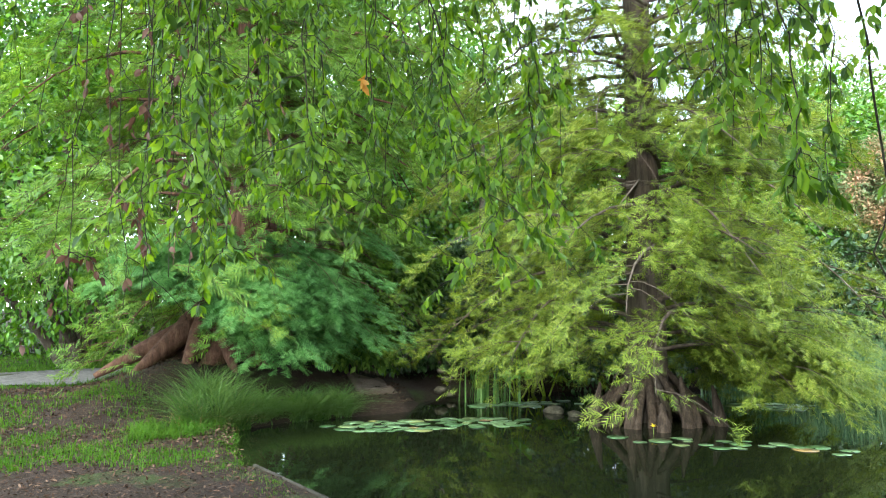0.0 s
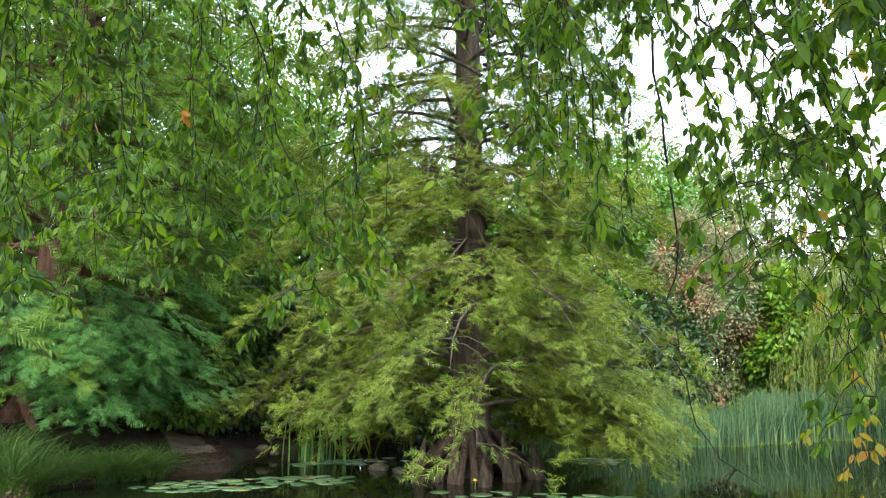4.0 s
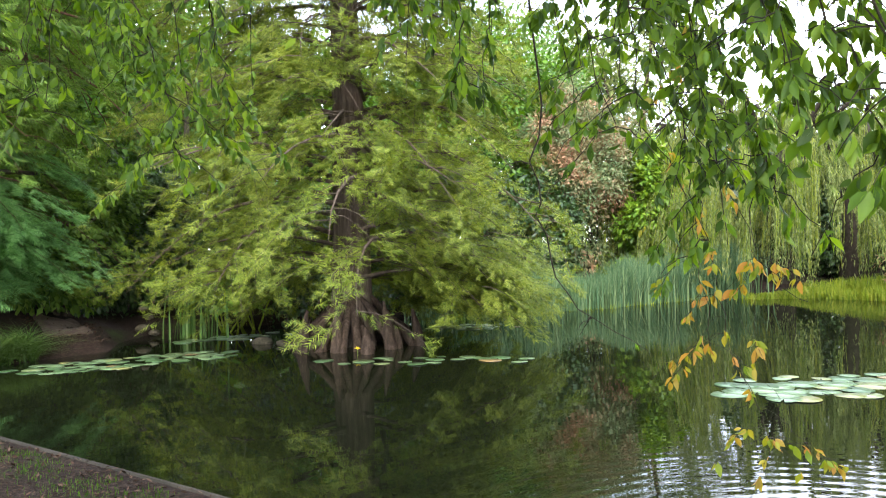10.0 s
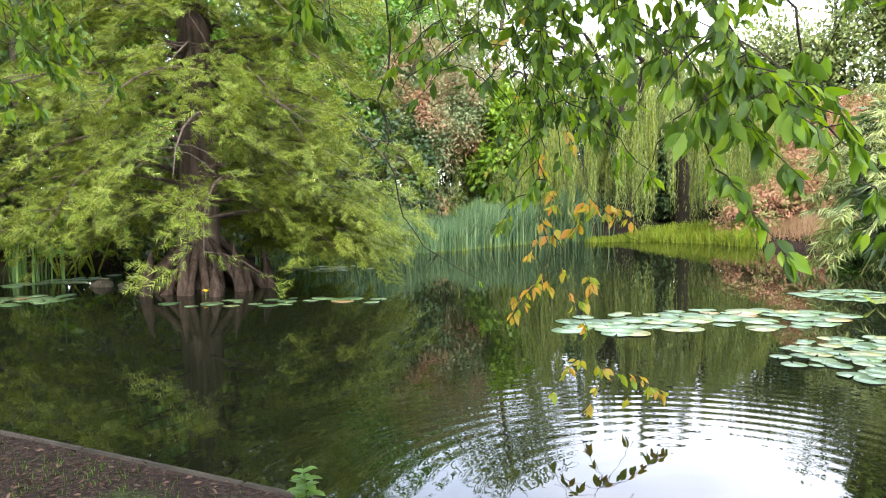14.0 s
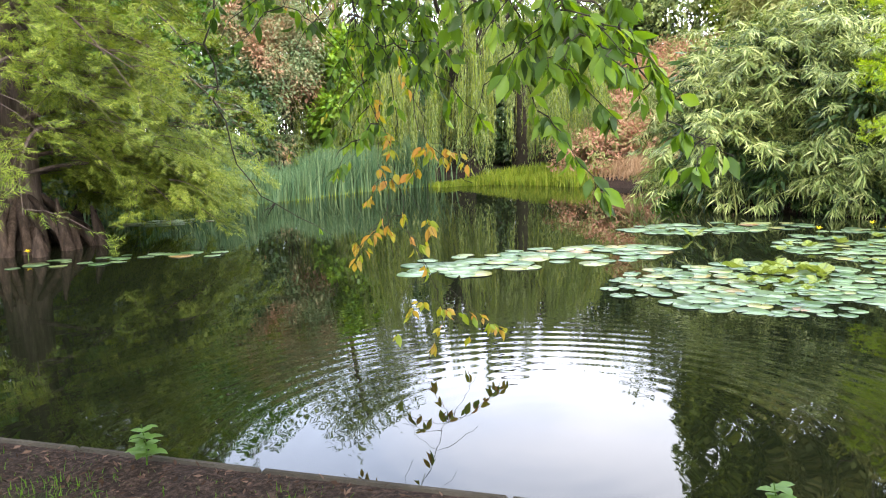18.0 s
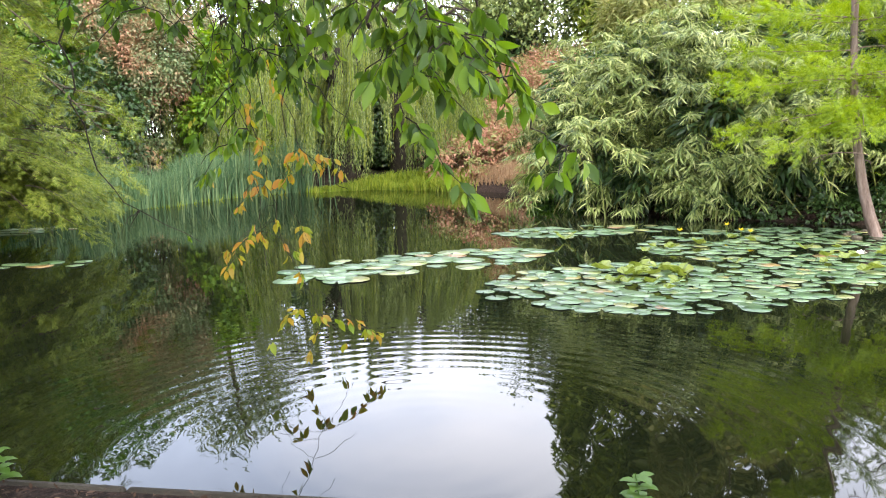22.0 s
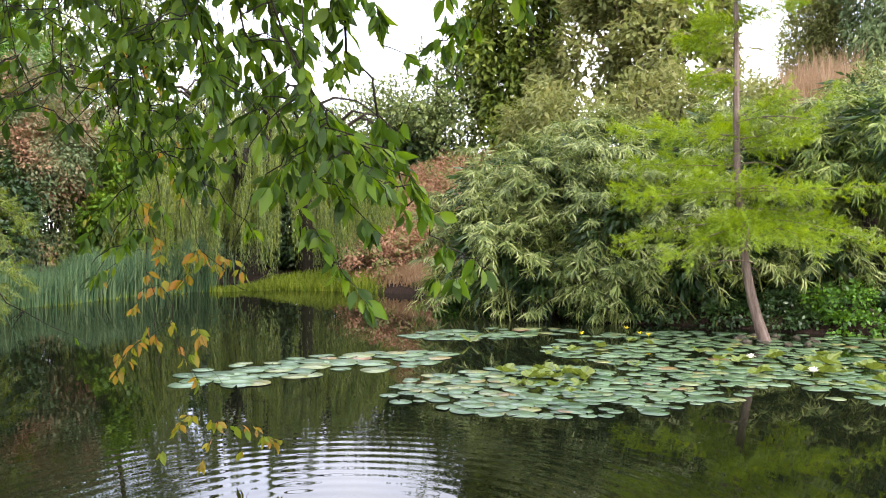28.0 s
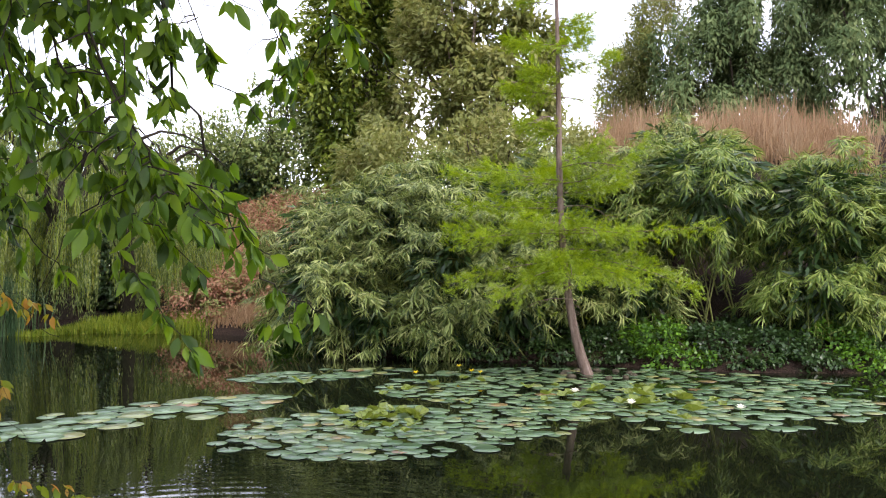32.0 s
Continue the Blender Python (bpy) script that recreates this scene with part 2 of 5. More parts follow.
def water_material():
    m, nt, b, ln = nodes_of("pond_water")
    b.inputs["Base Color"].default_value = (0.005, 0.0065, 0.0028, 1)
    b.inputs["Roughness"].default_value = 0.015
    b.inputs["IOR"].default_value = 1.333
    b.inputs["Specular IOR Level"].default_value = 0.5
    co = nt.nodes.new("ShaderNodeTexCoord").outputs["Object"]
    mp = nt.nodes.new("ShaderNodeMapping")
    mp.inputs["Rotation"].default_value = (0, 0, radians(35))
    mp.inputs["Scale"].default_value = (2.0, 7.0, 1)
    ln(co, mp.inputs["Vector"])
    a = noise_node(nt, 1.0, 2, 0.4, mp.outputs["Vector"])
    big = noise_node(nt, 0.25, 2, 0.5, co)
    # rings spreading from a spot close to the bank
    rp = nt.nodes.new("ShaderNodeMapping")
    rp.inputs["Location"].default_value = (-3.6, -1.9, 0)
    ln(co, rp.inputs["Vector"])
    w = nt.nodes.new("ShaderNodeTexWave")
    w.wave_type, w.rings_direction = "RINGS", "Z"
    w.inputs["Scale"].default_value, w.inputs["Distortion"].default_value = 2.0, 0.6
    ln(rp.outputs["Vector"], w.inputs["Vector"])
    ln2 = nt.nodes.new("ShaderNodeVectorMath")
    ln2.operation = "LENGTH"
    ln(rp.outputs["Vector"], ln2.inputs[0])
    fall = ramp(nt, math_node(nt, "MULTIPLY", ln2.outputs["Value"], 0.1), [(p, (v, v, v)) for p, v in ((0.05, 0.01), (0.12, 0.1), (0.19, 0.17), (0.3, 0.03), (0.5, 0.0))])
    h = math_node(nt, "ADD", math_node(nt, "MULTIPLY", math_node(nt, "MULTIPLY", a, 0.24), big), math_node(nt, "MULTIPLY", w.outputs["Fac"], fall))
    bp = nt.nodes.new("ShaderNodeBump")
    bp.inputs["Strength"].default_value, bp.inputs["Distance"].default_value = 0.16, 0.03
    ln(h, bp.inputs["Height"])
    ln(bp.outputs[0], b.inputs["Normal"])
    return m


M_WATER = water_material()


def pad_material():
    """Waxy floating leaf: veins from the notch, its own tone, dull bloom and brown spots."""
    m, nt, b, ln = nodes_of("lily_pad_leaf")
    oi = nt.nodes.new("ShaderNodeObjectInfo")
    g = nt.nodes.new("ShaderNodeNewGeometry")
    r = math_node(nt, "FRACT", math_node(nt, "ADD", oi.outputs["Random"], g.outputs["Random Per Island"]), 0.0)
    base = ramp(nt, r, [(0.0, (0.035, 0.08, 0.026)), (0.4, (0.065, 0.12, 0.046)), (0.85, (0.105, 0.165, 0.075)), (0.96, (0.16, 0.165, 0.045)), (1.0, (0.16, 0.09, 0.035))])
    spot = noise_node(nt, 9.0, 3)
    mx = nt.nodes.new("ShaderNodeMix")
    mx.data_type = "RGBA"
    ln(ramp(nt, spot, [(0.68, (0, 0, 0)), (0.8, (0.6, 0.6, 0.6))]), mx.inputs[0])
    ln(base, mx.inputs[6])
    mx.inputs[7].default_value = (0.16, 0.13, 0.05, 1)
    ln(mx.outputs[2], b.inputs["Base Color"])
    b.inputs["Roughness"].default_value = 0.33
    b.inputs["Specular IOR Level"].default_value = 0.8
    bp = nt.nodes.new("ShaderNodeBump")
    bp.inputs["Strength"].default_value, bp.inputs["Distance"].default_value = 0.35, 0.02
    ln(noise_node(nt, 5.0, 3), bp.inputs["Height"])
    ln(bp.outputs[0], b.inputs["Normal"])
    return m


M_PAD = pad_material()


def ground_material():
    m, nt, b, ln = nodes_of("bank_ground")
    co = nt.nodes.new("ShaderNodeTexCoord").outputs["Object"]
    a, f = noise_node(nt, 1.1, 5, 0.6, co), noise_node(nt, 38, 4, 0.65, co)
    soil = ramp(nt, f, [(0.3, (0.006, 0.004, 0.003)), (0.5, (0.018, 0.011, 0.0075)), (0.68, (0.055, 0.036, 0.026))])
    grass = ramp(nt, f, [(0.3, (0.012, 0.02, 0.005)), (0.65, (0.035, 0.05, 0.012))])
    fac = ramp(nt, a, [(0.55, (0, 0, 0)), (0.68, (1, 1, 1))])
    mx = nt.nodes.new("ShaderNodeMix")
    mx.data_type = "RGBA"
    ln(fac, mx.inputs[0])
    ln(soil, mx.inputs[6])
    ln(grass, mx.inputs[7])
    ln(mx.outputs[2], b.inputs["Base Color"])
    b.inputs["Roughness"].default_value = 0.95
    b.inputs["Specular IOR Level"].default_value = 0.1
    bp = nt.nodes.new("ShaderNodeBump")
    bp.inputs["Strength"].default_value, bp.inputs["Distance"].default_value = 0.8, 0.02
    ln(f, bp.inputs["Height"])
    ln(bp.outputs[0], b.inputs["Normal"])
    return m


M_GROUND = ground_material()

# ---- mesh helpers ----


def mesh_np(name, verts, faces, mat, smooth=False):
    """A mesh from an (n, 3) array of places and an (m, k) array of corners."""
    me = bpy.data.meshes.new(name)
    verts, faces = np.asarray(verts, np.float32), np.asarray(faces, np.int32)
    m, k = faces.shape
    me.vertices.add(len(verts))
    me.vertices.foreach_set("co", verts.ravel())
    me.loops.add(m * k)
    me.loops.foreach_set("vertex_index", faces.ravel())
    me.polygons.add(m)
    me.polygons.foreach_set("loop_start", np.arange(0, m * k, k, dtype=np.int32))
    if smooth:
        me.polygons.foreach_set("use_smooth", np.ones(m, bool))
    me.materials.append(mat)
    me.update(calc_edges=True)
    return me


def part_np(name, verts, faces, mat, parent=None, label="", smooth=False, kind=""):
    ob = new(name, mesh_np(name, verts, faces, mat, smooth))
    ob.parent = parent
    return tagged(ob, label, kind=kind)


def part(name, bm, mat, parent, label=""):
    me = bpy.data.meshes.new(name)
    bm.to_mesh(me)
    bm.free()
    me.materials.append(mat)
    ob = new(name, me)
    ob.parent = parent
    return tagged(ob, label)


def thing(name, label, category, group="", kind="", at=(0, 0, 0)):
    ob = new(name)
    ob.location = at
    return tagged(ob, label, category, group, kind)


def unit(v):
    return v / np.maximum(np.linalg.norm(v, axis=-1, keepdims=True), 1e-9)


# leaf outlines: x across, y along, z out of the leaf; corners in fours (a repeat closes a triangle)
LEAF_SMALL = (np.array([(0, 0, 0), (0.5, 0.45, 0.12), (0, 1, 0), (-0.5, 0.45, 0.12)]), np.array([(0, 1, 2), (0, 2, 3)]))
LEAF_WIDE = (np.array([(0, 0, 0), (0.38, 0.2, 0.1), (0.5, 0.5, 0.14), (0.3, 0.8, 0.06), (0, 1, -0.12), (-0.3, 0.8, 0.06), (-0.5, 0.5, 0.14), (-0.38, 0.2, 0.1), (0, 0.5, 0)]),
             np.array([(0, 1, 8), (1, 2, 8), (2, 3, 8), (3, 4, 8), (4, 5, 8), (5, 6, 8), (6, 7, 8), (7, 0, 8)]))
LEAF_NARROW = (np.array([(0, 0, 0), (0.5, 0.4, 0.1), (0, 1, -0.6), (-0.5, 0.4, 0.1)]), np.array([(0, 1, 3), (1, 2, 3)]))


def spray_shape(pairs, slant, reach, wide, hump=0.0, unruly=0.0, seed=0):
    """A feathery spray: narrow needles in pairs along a stalk; hump widens its middle, unruly ruffles it."""
    rg = np.random.default_rng(seed)
    v, f = [], []
    for i in range(pairs):
        u = i / max(1, pairs - 1)
        y = 0.05 + (0.6 if not hump else 0.85) * u
        r = reach * ((1 - hump) * (1 - 0.35 * u) + hump * math.sin(math.pi * (0.18 + 0.74 * u)))
        bend = 0.12 * math.sin(3.0 * u) * unruly
        for way in (-1, 1):
            k = len(v)
            q = r * (1 + unruly * rg.uniform(-0.5, 0.4))
            tip = slant * q * (1 + unruly * rg.uniform(-0.6, 0.8))
            v += [(bend, y - wide / 2, 0), (bend, y + wide / 2, 0), (bend + way * q, y + tip, -0.3 * q + unruly * q * rg.uniform(-0.8, 0.8))]
            f.append((k, k + 1, k + 2))
    k = len(v)
    v += [(-0.012, 0, 0), (0.012, 0, 0), (0, 1.0, -0.1)]
    f.append((k, k + 1, k + 2))
    return np.array(v), np.array(f)


FEATHER = spray_shape(7, 0.9, 0.42, 0.075, 0.3, 0.8, 1)
FROND = spray_shape(7, 0.6, 0.42, 0.085, 0.7, 0.35, 2)
FERN = spray_shape(9, 0.4, 0.5, 0.08, 1.0, 0.25, 3)
PLUME = spray_shape(7, 0.7, 0.42, 0.08, 0.6, 0.6, 4)


def leaf_shape(widths, fold, curl):
    """A pointed leaf, folded along its midrib and bent down towards the tip: half widths at even steps."""
    k = len(widths)
    v = [(0, 0, 0)]
    for i, w in enumerate(widths):
        y = (i + 1) / (k + 1)
        z = -curl * y * y
        v += [(-w, y, z + fold * w), (0, y, z), (w, y, z + fold * w)]
    v.append((0, 1, -curl))
    f = [(0, 2, 1), (0, 3, 2)]
    for i in range(k - 1):
        a, b = 1 + 3 * i, 4 + 3 * i
        f += [(a, a + 1, b + 1), (a, b + 1, b), (a + 1, a + 2, b + 2), (a + 1, b + 2, b + 1)]
    a, t = 1 + 3 * (k - 1), len(v) - 1
    return np.array(v, float), np.array(f + [(a, a + 1, t), (a + 1, a + 2, t)])


LEAF_CHERRY = leaf_shape((0.4, 0.5, 0.3), 0.35, 0.5)
LEAF_BAMBOO = leaf_shape((0.5,), 0.3, 3.0)


def scatter(shape, pos, along, normal, length, width):
    """Copies of one small outline at many places, as arrays."""
    tv, tf = shape
    n = len(pos)
    along = unit(along)
    side = unit(np.cross(along, normal))
    nor = np.cross(side, along)
    length, width = np.broadcast_to(length, n)[:, None, None], np.broadcast_to(width, n)[:, None, None]
    v = pos[:, None, :] + tv[None, :, 1:2] * length * along[:, None, :] + tv[None, :, 0:1] * width * side[:, None, :] + tv[None, :, 2:3] * width * nor[:, None, :]
    f = tf[None] + (np.arange(n) * len(tv))[:, None, None]
    return v.reshape(-1, 3), f.reshape(-1, tf.shape[1])


def tube(points, radii, sides=6):
    """A tapered tube along a line, as arrays of fours."""
    p = np.asarray(points, float)
    r = np.asarray(radii, float)
    d = unit(np.gradient(p, axis=0))
    ref = np.where(np.abs(d[:, 2:3]) < 0.9, np.array([[0, 0, 1.0]]), np.array([[1.0, 0, 0]]))
    a = unit(np.cross(d, ref))
    b = np.cross(d, a)
    t = np.arange(sides) / sides * 2 * np.pi
    v = p[:, None] + r[:, None, None] * (np.cos(t)[None, :, None] * a[:, None] + np.sin(t)[None, :, None] * b[:, None])
    i, j = np.meshgrid(np.arange(len(p) - 1), np.arange(sides), indexing="ij")
    f = np.stack([i * sides + j, i * sides + (j + 1) % sides, (i + 1) * sides + (j + 1) % sides, (i + 1) * sides + j], -1).reshape(-1, 4)
    return v.reshape(-1, 3), f


def join(pieces):
    vs, fs, k = [], [], 0
    for v, f in pieces:
        vs.append(v)
        fs.append(f + k)
        k += len(v)
    return np.concatenate(vs), np.concatenate(fs)


def tubes(curves, radii0, radii1, sides=4):
    """Many tapered tubes of equal numbers of points: curves (n, k, 3)."""
    n, k, _ = curves.shape
    d = unit(np.gradient(curves, axis=1))
    ref = np.where(np.abs(d[..., 2:3]) < 0.9, np.array([0, 0, 1.0]), np.array([1.0, 0, 0]))
    a = unit(np.cross(d, ref))
    b = np.cross(d, a)
    t = np.arange(sides) / sides * 2 * np.pi
    s = np.linspace(0, 1, k)
    r = np.broadcast_to(radii0, n)[:, None] * (1 - s) + np.broadcast_to(radii1, n)[:, None] * s
    v = curves[:, :, None] + r[:, :, None, None] * (np.cos(t)[:, None] * a[:, :, None] + np.sin(t)[:, None] * b[:, :, None])
    c, i, j = np.meshgrid(np.arange(n), np.arange(k - 1), np.arange(sides), indexing="ij")
    o = c * k * sides
    f = np.stack([o + i * sides + j, o + i * sides + (j + 1) % sides, o + (i + 1) * sides + (j + 1) % sides, o + (i + 1) * sides + j], -1).reshape(-1, 4)
    return v.reshape(-1, 3), f


def polar(az, dist, z=0.0):
    a = np.radians(az)
    return np.stack([dist * np.sin(a), dist * np.cos(a), np.zeros_like(a) + z], -1)


def wob(p, s, seed=0):
    """A smooth wobble from -1 to 1 over the plan."""
    x, y = p[..., 0] * s + seed * 3.7, p[..., 1] * s - seed * 1.9
    return (np.sin(x * 1.3 + 1.7 * np.sin(y * 0.7)) + np.sin(y * 1.7 + 1.3 * np.sin(x * 0.9 + 2)) + np.sin(x * 2.9 - y * 2.3)) / 3


# ---- ground and water ----
SHORE = np.array([(3.75, -3.2), (3.15, -0.4), (2.62, 1.55), (2.28, 2.6), (1.99, 3.54), (1.63, 4.65), (1.07, 6.29), (0.5, 7.95), (0.06, 9.26),
                  (-0.15, 11.2), (-0.1, 12.8), (0.66, 13.4), (2.0, 13.9), (2.85, 14.25), (3.2, 15.3), (3.9, 16.3), (6.2, 16.6), (9.0, 16.4), (11.4, 16.6), (14.0, 16.8),
                  (17.4, 16.6), (20.4, 14.6), (20.4, 10.5), (19.7, 8.0), (18.6, 6.4), (15.6, 4.3), (14.8, 2.4), (14.9, 0.6), (14.4, -1.0),
                  (13.9, -2.7), (14.2, -6.0), (13.0, -12.0), (7.0, -13.0), (4.6, -8.0)])


def shore_distance(q):
    """Metres from the water's edge: positive on land, negative over water."""
    a, b = SHORE, np.roll(SHORE, -1, 0)
    best = np.full(len(q), 1e9)
    inside = np.zeros(len(q), bool)
    for (ax, ay), (bx, by) in zip(a, b):
        dx, dy = bx - ax, by - ay
        t = np.clip(((q[:, 0] - ax) * dx + (q[:, 1] - ay) * dy) / (dx * dx + dy * dy), 0, 1)
        best = np.minimum(best, np.hypot(q[:, 0] - ax - t * dx, q[:, 1] - ay - t * dy))
        cross = (ay > q[:, 1]) != (by > q[:, 1])
        inside ^= cross & (q[:, 0] < ax + (q[:, 1] - ay) / (dy if abs(dy) > 1e-9 else 1e-9) * dx)
    return np.where(inside, -best, best)


def step(x, a, b):
    t = np.clip((x - a) / (b - a), 0, 1)
    return t * t * (3 - 2 * t)


def ground_z(q):
    q = np.asarray(q, float)
    s = shore_distance(q)
    x, y = q[:, 0], q[:, 1]
    az = np.degrees(np.arctan2(x, y))
    dist = np.hypot(x, y)
    land = 0.14 + 0.02 * wob(q, 1.3) + 0.008 * wob(q, 7.0, 3)
    left = step(s, 0.3, 3.0) * step(y, 11.5, 15.5) * (1 - step(x, 1.0, 3.5))
    land = land + left * (0.2 + 0.55 * step(x, -3.2, -1.0) * (1 - step(y, 17.2, 19.5)))
    land = land + 0.25 * step(s, 0.2, 2.0) * step(x, 1.5, 4.0) * step(y, 13, 16)
    land = land + 0.15 * step(s, 0.0, 0.35) * step(x, 1.2, 1.9) * (1 - step(x, 2.9, 3.6)) * step(y, 13.5, 14.5)
    right = step(az, 59, 68) * (1 - step(az, 125, 150)) * step(dist, 8, 12)
    land = land + right * ((3.8 + 1.3 * step(az, 78, 92)) * step(s, 0.5, 11.0) + 0.25 * step(s, 0, 1))
    land = land + 0.5 * step(dist, 40, 90) * wob(q, 0.05)
    bed = -0.9 * step(-s, 0.15, 1.6) - 0.10
    edge = np.where((y < 9.6) & (x < 5), step(s, 0.02, 0.13), step(s, -0.25, 0.35))
    return bed * (1 - edge) + land * edge


def axis(lo, hi, h):
    mid = np.arange(lo, hi + h / 2, h)
    out = 1.35 ** np.arange(1, 21) * h * 2
    return np.concatenate([(lo - np.cumsum(out))[::-1], mid, hi + np.cumsum(out)])


def near_fine(a, lo, hi):
    """Twice as many lines between two places."""
    m = (a[:-1] + a[1:]) / 2
    return np.sort(np.concatenate([a, m[(m > lo) & (m < hi)]]))


gx, gy = near_fine(axis(-8, 30, 0.22), -3, 4), near_fine(axis(-8, 28, 0.22), -2, 13)
GX, GY = np.meshgrid(gx, gy)
gq = np.stack([GX.ravel(), GY.ravel()], -1)
gv = np.column_stack([gq, ground_z(gq)])
gi, gj = np.meshgrid(np.arange(len(gy) - 1), np.arange(len(gx) - 1), indexing="ij")
W_ = len(gx)
gf = np.stack([gi * W_ + gj, gi * W_ + gj + 1, (gi + 1) * W_ + gj + 1, (gi + 1) * W_ + gj], -1).reshape(-1, 4)
ground = part_np("ground", gv, gf, M_GROUND, None, "dark soil bank strewn with bark mulch and grass", True, "structure")
tagged(ground, category="ground")
wv = np.array([(-3, -16, 0), (25, -16, 0), (25, 20, 0), (-3, 20, 0)], float)
water = part_np("water", wv, np.array([(0, 1, 2, 3)]), M_WATER, None, "dark still pond water with soft ripples", False, "structure")
tagged(water, category="water")


def on_ground(x, y):
    return float(ground_z(np.array([(x, y)]))[0])


# ---- trees ----
def conifer(name, label, base, height, trunk_r, reach, limbs, fronds, frond, mat, bark, low=0.08, droop=0.35, flare=1.8, lean=(0, 0), shape=None, seed=1, hang=0.5, upsweep=0.25, power=0.8, twigs=10, buttress=0.0,
            profile=None, dense=None, limb_r=0.12, spray_wide=0.62, bow=0.0, loose=0.05, twig_len=1.0, inner=0.22, clear=None, window=None, ruffle=0.3):
    """A feathery conifer: fluted trunk, limbs that sweep out and droop, and sprays along their twigs."""
    rg = np.random.default_rng(seed)
    root = thing(name, label, "tree", at=base)
    # trunk
    k, sides = 26, 22
    zt = np.linspace(0, 1, k) ** 1.5
    th = np.arange(sides) / sides * 2 * np.pi
    rad = trunk_r * (1 - 0.9 * zt) * (1 + (flare - 1) * np.exp(-zt * height / 0.55))
    flute = 1 + (0.08 + buttress * np.exp(-zt[:, None] * height / 0.7)) * np.sin(th[None] * 5 + rg.uniform(0, 6)) + 0.05 * np.sin(th[None] * 9 + zt[:, None] * 20)
    curve = zt + bow * (1 - np.exp(-zt * height / 0.9)) / height
    cx, cy = lean[0] * curve * height + 0.06 * (np.sin(zt * 9)), lean[1] * curve * height + 0.06 * np.sin(zt * 7)
    v = np.stack([cx[:, None] + rad[:, None] * flute * np.cos(th), cy[:, None] + rad[:, None] * flute * np.sin(th), np.repeat((zt * height - 0.35)[:, None], sides, 1)], -1).reshape(-1, 3)
    i, j = np.meshgrid(np.arange(k - 1), np.arange(sides), indexing="ij")
    f = np.stack([i * sides + j, i * sides + (j + 1) % sides, (i + 1) * sides + (j + 1) % sides, (i + 1) * sides + j], -1).reshape(-1, 4)
    part_np("trunk", v, f, bark, root, "", True)
    # limbs
    u = low + (0.97 - low) * (np.arange(limbs) + rg.random(limbs)) / limbs
    az = np.arange(limbs) * 2.399 + rg.normal(0, 0.3, limbs)
    ln = reach * (1 - (u - low) / (1 - low)) ** power * rg.uniform(0.72, 1.12, limbs) + 0.25
    if profile:
        ln = np.interp(u * height, *zip(*profile)) * rg.uniform(0.72, 1.1, limbs)
    bowed = u + bow * (1 - np.exp(-u * height / 0.9)) / height
    s = np.linspace(0, 1, 9)
    rise = upsweep * np.sin(s * 1.9)[None] - droop * (s ** 2.2)[None] * rg.uniform(0.5, 1.4, (limbs, 1))
    out = np.stack([np.cos(az), np.sin(az), 0 * az], -1)
    sidev = np.stack([-np.sin(az), np.cos(az), 0 * az], -1)
    start = np.stack([lean[0] * bowed * height, lean[1] * bowed * height, u * height - 0.3], -1)
    cv = start[:, None] + out[:, None] * (ln[:, None] * s)[..., None] + sidev[:, None] * (0.12 * ln[:, None] * np.sin(s * 3 + rg.uniform(0, 6, (limbs, 1))))[..., None]
    cv[..., 2] += rise * ln[:, None]
    thick = trunk_r * limb_r * (ln / reach) + 0.008
    big = 20
    for n in range(min(big, limbs)):
        part_np("limb", *tubes(cv[n:n + 1], thick[n:n + 1], 0.004, 6), bark, root, "", True)
    tv, tf = tubes(cv[big:], thick[big:], 0.004, 5)
    # twigs
    tw = twigs
    li = np.repeat(np.arange(limbs), tw)
    ts = rg.uniform(inner, 1.0, len(li))
    idx = ts * 8
    i0 = np.minimum(idx.astype(int), 7)
    fr = (idx - i0)[:, None]
    p0 = cv[li, i0] * (1 - fr) + cv[li, i0 + 1] * fr
    sgn = rg.choice([-1, 1], len(li))
    tl = ((0.16 + 0.3 * (1 - ts)) * ln[li] * rg.uniform(0.5, 1.3, len(li)) + 0.1) * twig_len
    tdir = unit(out[li] * rg.uniform(0.3, 1.0, (len(li), 1)) + sidev[li] * (sgn * rg.uniform(0.3, 1.1, len(li)))[:, None] + np.array([0, 0, 0.1]))
    q = np.linspace(0, 1, 5)
    tc = p0[:, None] + tdir[:, None] * (tl[:, None] * q)[..., None]
    tc[..., 2] -= hang * tl[:, None] * q ** 1.8 * rg.uniform(0.4, 1.3, (len(li), 1))
    t2v, t2f = tubes(tc, 0.007, 0.002, 3)
    part_np("branchwork", *join([(tv, tf), (t2v, t2f)]), bark, root, kind="stuff")
    # sprays
    w = tl.copy()
    if dense:
        w = w * np.interp(u[li] * height, *zip(*dense))
    w = w / w.sum()
    pick = rg.choice(len(li), fronds, p=w)
    a = rg.random(fronds) ** 0.8 * 3.999
    a0 = a.astype(int)
    af = (a - a0)[:, None]
    pos = tc[pick, a0] * (1 - af) + tc[pick, a0 + 1] * af + rg.normal(0, loose, (fronds, 3))
    flat = unit(np.cross(tdir[pick], np.array([0, 0, 1.0]))) * rg.choice([-1, 1], (fronds, 1))
    dr = unit(tdir[pick] * 0.7 + flat * rg.uniform(0.2, 0.9, (fronds, 1)) + rg.normal(0, ruffle, (fronds, 3)) + np.array([0, 0, -hang * 0.35]))
    nor = unit(np.array([0, 0, 0.8]) + 0.6 * out[li[pick]] + rg.normal(0, 0.4, (fronds, 3)))
    sz = frond * rg.uniform(0.6, 1.3, fronds)
